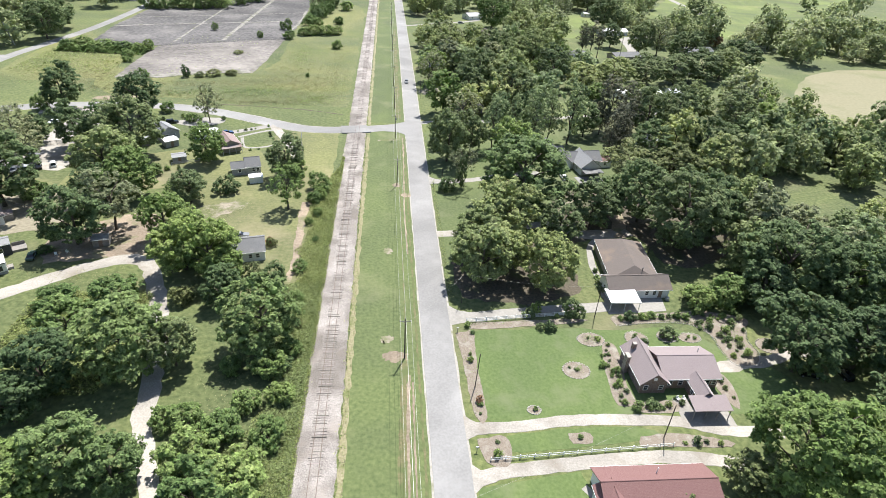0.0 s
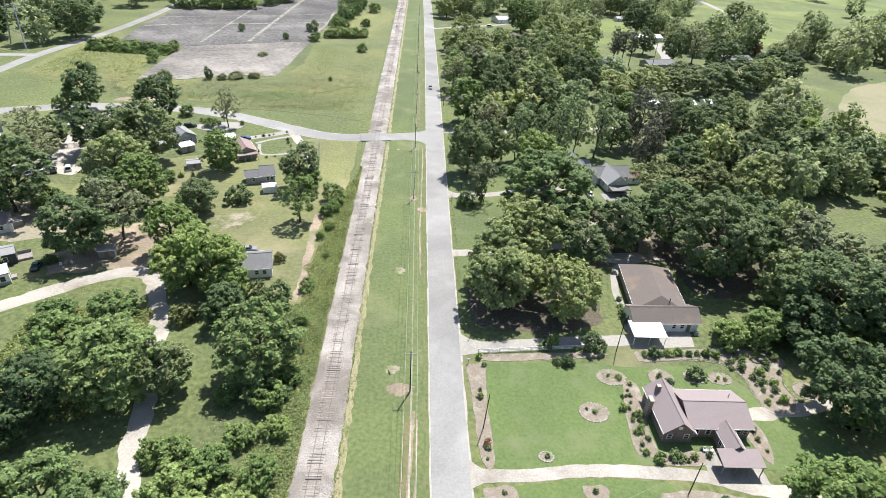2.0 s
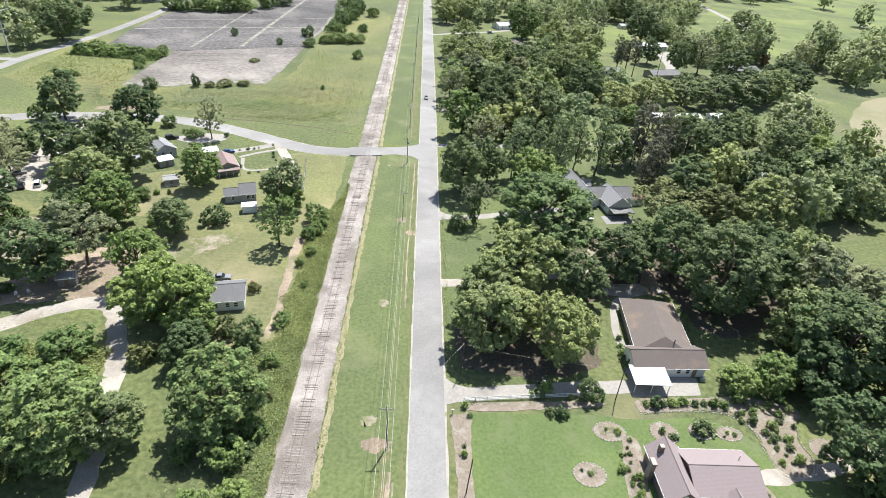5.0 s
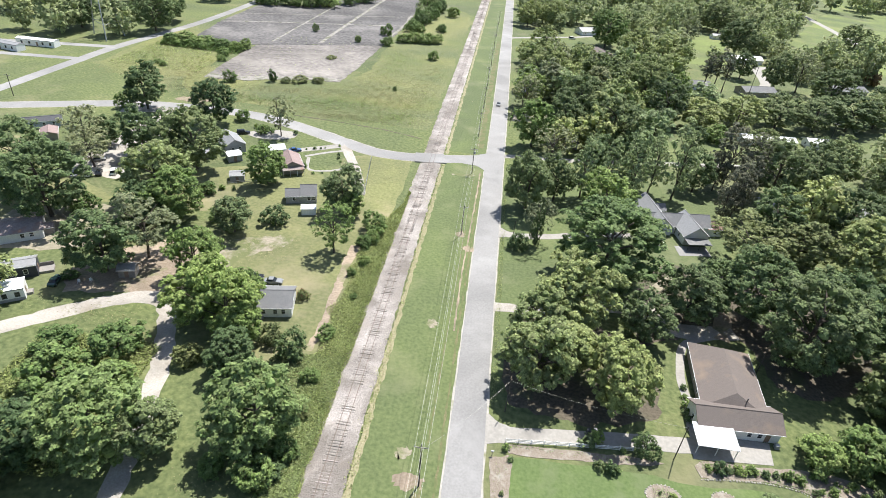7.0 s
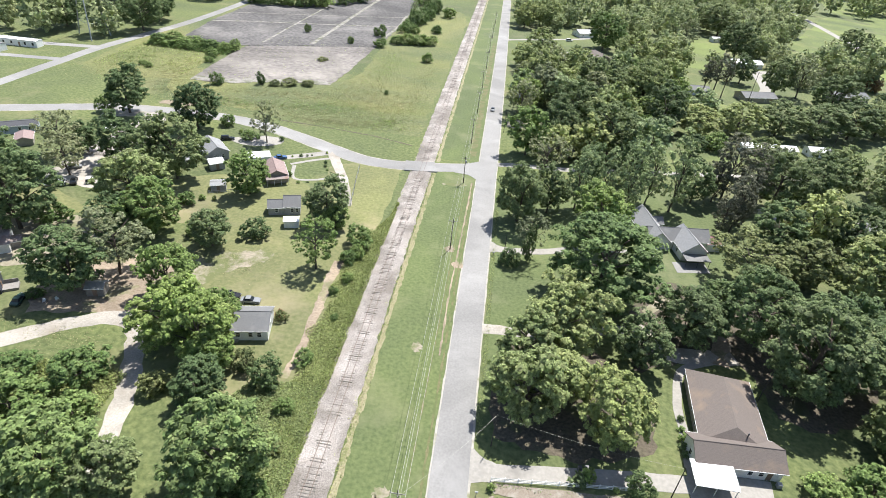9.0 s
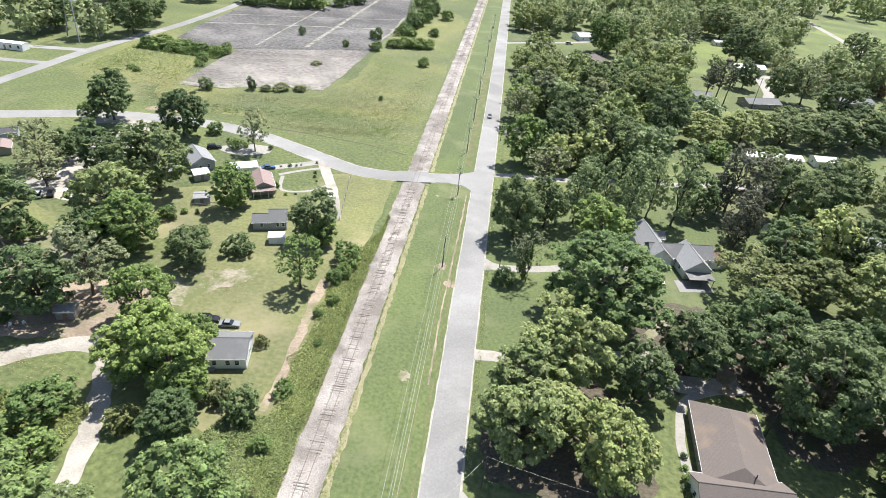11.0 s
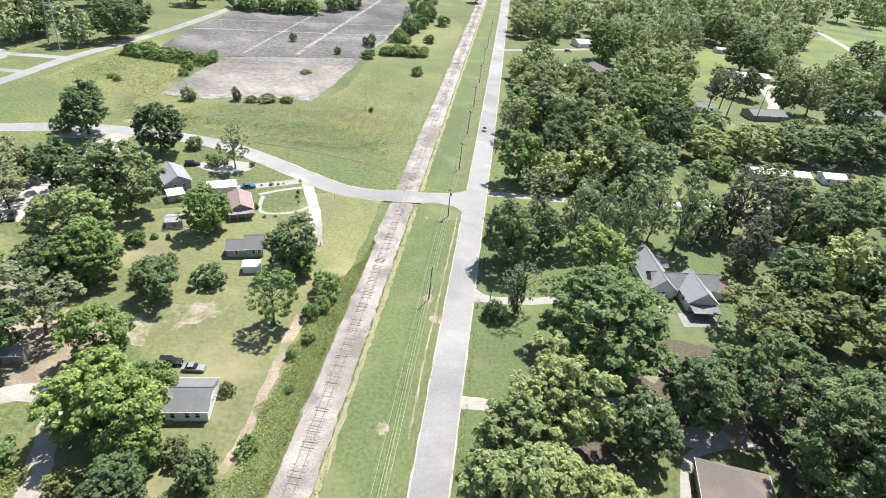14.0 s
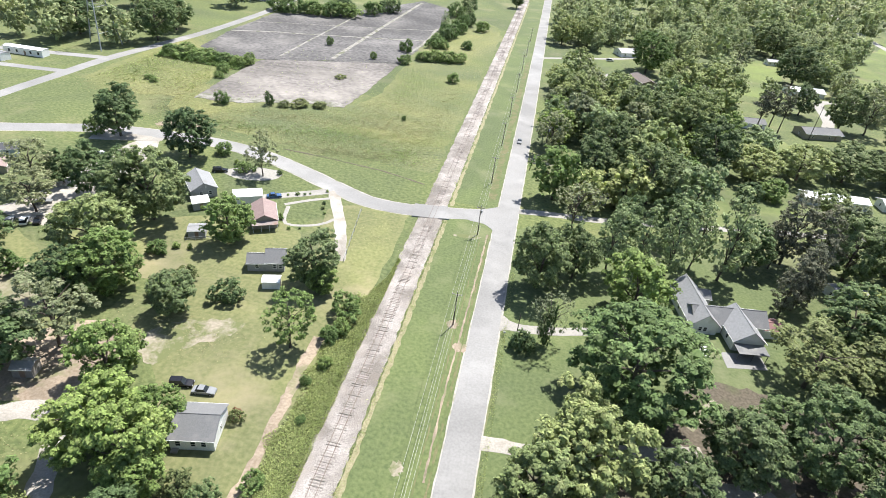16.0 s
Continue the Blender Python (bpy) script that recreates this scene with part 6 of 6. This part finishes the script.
weeds("weeds", 60000, lambda a, b: (-26.3 - 8.0 * a ** 1.15 * np.clip((84 - (-60 + 150 * b)) / 18, 0.12, 1) * (0.92 + 0.14 * np.sin(b * 47) + 0.12 * np.sin(b * 113)), -60 + 150 * b), 0.85, 0.19, "weed", "tall green weeds along the railway bed", 1)
weeds("weeds", 9000, lambda a, b: (-28.2 - 5.4 * a, -20 + 92 * b), 0.9, 0.24, "leaf_w", "darker leafy weeds along the railway bed", 16)
weeds("weeds", 46000, lambda a, b: (-27 - 17 * a * (0.65 + 0.35 * np.sin(b * 9)), -64 + 74 * b), 1.0, 0.27, "leaf_w", "leafy undergrowth beside the railway", 2)
weeds("weeds", 9000, lambda a, b: (-27 - 4 * a, -40 + 110 * b), 0.9, 0.24, "weed", "pale yellow-green weeds at the edge of the ballast", 12)
weeds("weeds", 3500, lambda a, b: (-27.0 + 7.8 * np.where(a < 0.5, 0.9 * a ** 2, 1 - 0.9 * (1 - a) ** 2), -80 + 230 * b), 0.45, 0.14, "weed", "scattered small weeds on the ballast", 13)
weeds("weeds", 16000, lambda a, b: (-90 + 25 * a, -26 + 32 * b), 1.4, 0.34, "weed", "leafy undergrowth inside the bend of the track", 3)
weeds("weeds", 9000, lambda a, b: (-150 + 118 * a, 150 + 40 * b + 10 * a), 0.25, 0.20, "weed", "loose tall meadow grass", 4)
weeds("weeds", 1800, lambda a, b: (-19.6 + 1.5 * a, -80 + 200 * b), 0.35, 0.18, "weed", "low weeds at the ballast edge", 5)
weeds("weeds", 7000, lambda a, b: (-76 + 46 * a, 150 + 130 * b), 0.3, 0.22, "weed", "loose tall meadow grass", 6)
weeds("weeds", 9000, lambda a, b: (-192 + 46 * b + 2 * np.sin(a * 6), 229 + 16 * a - 2 * b), 3.4, 0.5, "leaf_s", "low leafy thicket beside the old pad", 14)
weeds("weeds", 1500, lambda a, b: (-140 + 62 * a, 192 + 90 * b * b), 0.5, 0.3, "weed", "weeds growing through cracked concrete", 15)
weeds("weeds", 5000, lambda a, b: (-194 + 46 * a, 188 + 60 * b), 0.9, 0.4, "weed", "tall weeds beside the old pad", 7)



def drift(cx, cy, rx, ry, tilt=0.0):
    """A soft-edged patch round a middle."""
    c, q = math.cos(radians(tilt)), math.sin(radians(tilt))

    def region(a, b):
        r = np.sqrt(-2 * np.log(np.clip(a, 1e-3, 1)))
        p, o = rx * r * np.cos(2 * np.pi * b), ry * r * np.sin(2 * np.pi * b)
        return cx + p * c - o * q, cy + p * q + o * c
    return region


for i, (cx, cy, rx, ry, tilt, n) in enumerate(((-64, 152, 13, 3.2, 4, 2600), (-96, 178, 20, 4, 8, 3000), (-60, 205, 9, 14, 0, 2600), (-150, 188, 7, 14, 20, 2600), (-50, 176, 9, 8, 0, 1800), (-168, 178, 14, 6, 0, 2000), (-40, 215, 4, 30, 0, 1800), (-134, 166, 12, 3, 0, 1400), (-90, 160, 26, 5, 4, 3200), (-58, 186, 14, 9, 0, 3000))):
    weeds("straw_grass", n, drift(cx, cy, rx, ry, tilt), 0.35, 0.26, "straw", "drift of straw-coloured tall grass in the meadow", 40 + i)
for i, (cx, cy, rx, ry, n) in enumerate(((-76, 168, 16, 4, 2000), (-45, 158, 6, 4, 1200), (-112, 160, 10, 3, 1200), (-182, 204, 5, 14, 1600), (-62, 240, 5, 20, 1500))):
    weeds("tall_grass", n, drift(cx, cy, rx, ry, 5), 0.5, 0.28, "leaf_s", "drift of dark green tall grass in the meadow", 60 + i)
for i, (cx, cy, rx, ry, n) in enumerate(((-64, 48, 6, 3, 700), (-43, 96, 3, 9, 700), (-36, 100, 3, 8, 500), (-60, 44, 5, 3, 500), (-90, 14, 8, 2, 700), (-82, 12, 6, 3, 700), (-40, -28, 4, 9, 900), (-37, -40, 3, 5, 500))):
    weeds("straw_grass", n, drift(cx, cy, rx, ry), 0.15, 0.16, "straw", "dry straw-coloured grass in a yard", 80 + i)
weeds("bedding_plants", 700, lambda a, b: (43 + 24 * a, -4.6 + 2.0 * b - 2.5 * a), 0.45, 0.16, "leaf_s", "small bedding plants in the mulch", 21)
weeds("bedding_plants", 500, lambda a, b: (66.5 + 6 * a, -18 + 14 * b), 0.5, 0.16, "leaf_c", "small bedding plants in the mulch", 22)
weeds("bedding_plants", 500, lambda a, b: (34.8 + 3.4 * a, -31 + 17 * b), 0.5, 0.15, "leaf_c", "small bedding plants in the mulch", 23)
weeds("bedding_plants", 160, lambda a, b: (27 + 3.2 * a, -23 + 3.2 * b), 0.4, 0.14, "leaf_s", "small bedding plants in an island bed", 24)
weeds("bedding_plants", 200, lambda a, b: (33 + 3.8 * a, -13 + 2.6 * b), 0.5, 0.15, "leaf_c", "small bedding plants in an island bed", 25)
weeds("bedding_plants", 250, lambda a, b: (5.2 + 2.4 * a, -33 + 24 * b), 0.3, 0.12, "weed", "thin weeds in the mulched strip", 26)
weeds("bedding_plants", 300, lambda a, b: (8 + 26 * a, -6.4 + 1.2 * b + 0.6 * a), 0.5, 0.15, "leaf_s", "small plants along the white fence", 27)
weeds("weeds", 3000, lambda a, b: (4.0 + 1.1 * a, 5 + 110 * b), 0.25, 0.13, "weed", "untrimmed grass along the road edge", 28)


def chair(x, y, rz, label):
    root = empty("garden_chair", pose(x, y, 0.03, 0, 0, rz), label, "chair", "garden chairs")
    part("seat", boxes((-0.27, 0.27, -0.27, 0.27, 0.40, 0.45)), M["trim"], root)
    part("backrest", boxes((-0.27, 0.27, 0.24, 0.29, 0.45, 0.95)), M["trim"], root)
    for sx in (-0.24, 0.24):
        for sy in (-0.24, 0.24):
            part("leg", boxes((sx - 0.03, sx + 0.03, sy - 0.03, sy + 0.03, 0, 0.40)), M["trim"], root)
        part("armrest", boxes((sx - 0.04, sx + 0.04, -0.27, 0.24, 0.62, 0.66)), M["trim"], root)


chair(46.9, -30.2, 0, "white garden chair on a concrete patio")
chair(48.2, -30.2, 15, "white garden chair on a concrete patio")
chair(-92.2, 23.6, 70, "white garden chair on bare dirt under a tree")
chair(-94.4, 22.4, 20, "white garden chair on bare dirt under a tree")
for bx, by in ((22.9, -0.2), (24.2, 0.0)):
    root = empty("wheeled_bin", pose(bx, by, 0.06, 0, 0, 10), "dark plastic wheeled bin beside a driveway", "bin", "bins")
    part("body", boxes((-0.3, 0.3, -0.35, 0.35, 0.08, 1.0)), M["dark_trim"], root)
    part("lid", boxes((-0.33, 0.33, -0.38, 0.38, 1.0, 1.07)), M["dark_trim"], root)
    for sx in (-0.28, 0.28):
        bm = bmesh.new()
        tube(bm, [(sx - 0.04, 0.3, 0.12), (sx + 0.04, 0.3, 0.12)], 0.12, 0.12, 10)
        part("wheel", bm, M["tyre"], root)


def mailbox(x, y, label):
    root = empty("mailbox", pose(x, y, 0, 0, 0, 90), label, "mailbox", "mailboxes")
    part("post", boxes((-0.05, 0.05, -0.05, 0.05, -0.05, 1.05)), M["timber"], root)
    bm = bmesh.new()
    tube(bm, [(0, -0.28, 1.2), (0, 0.28, 1.2)], 0.14, 0.14, 10)
    part("box", bm, M["ceramic"], root)


mailbox(4.6, 67.0, "grey metal mailbox on a short post")
mailbox(4.8, -8.6, "grey metal mailbox on a short post")
mailbox(4.8, -41.2, "grey metal mailbox on a short post")

# ---- sleepers and loose stones ----
bm = boxes((-1.3, 1.3, -0.115, 0.115, 0.08, 0.36))
bmesh.ops.bevel(bm, geom=[e for e in bm.edges if abs(e.verts[0].co.x - e.verts[1].co.x) > 1], offset=0.02, segments=1, affect="EDGES")
tie_mesh = bpy.data.meshes.new("sleeper")
bm.to_mesh(tie_mesh)
bm.free()
tie_mesh.materials.append(M["tie"])
rt = random.Random(3)
track = empty("railway_track", pose(-23.05, 0, 0), "row of weathered wooden sleepers half sunk in ballast", "railway sleepers")
rest = []
y = -46.0
count = 0
while y < 560:
    step = 0.62 if y < 140 else 0.9
    y += step
    if 113.5 < y < 125.5:
        continue
    dz = rt.choice((0.05, 0.03, 0.02, 0.0, -0.02, -0.03, -0.04, -0.06, -0.08))
    m = pose(rt.uniform(-0.12, 0.12), y, dz, 0, rt.uniform(-1, 1), rt.uniform(-2.5, 2.5))
    if count < 300:
        count += 1
        o = new("sleeper", tie_mesh)
        o.parent = track
        o.matrix_basis = m
    else:
        rest.append(m)
V, F = [], []
for m in rest:
    b = len(V)
    V += [tuple(m @ Vector((sx, sy, sz))) for sz in (0.1, 0.36) for sx, sy in ((-1.3, -0.115), (1.3, -0.115), (1.3, 0.115), (-1.3, 0.115))]
    F += [tuple(b + i for i in f) for f in ((4, 5, 6, 7), (0, 1, 5, 4), (1, 2, 6, 5), (2, 3, 7, 6), (3, 0, 4, 7))]
tagged(part("sleeper_row", (V, [], F), M["tie"], track), kind="stuff")
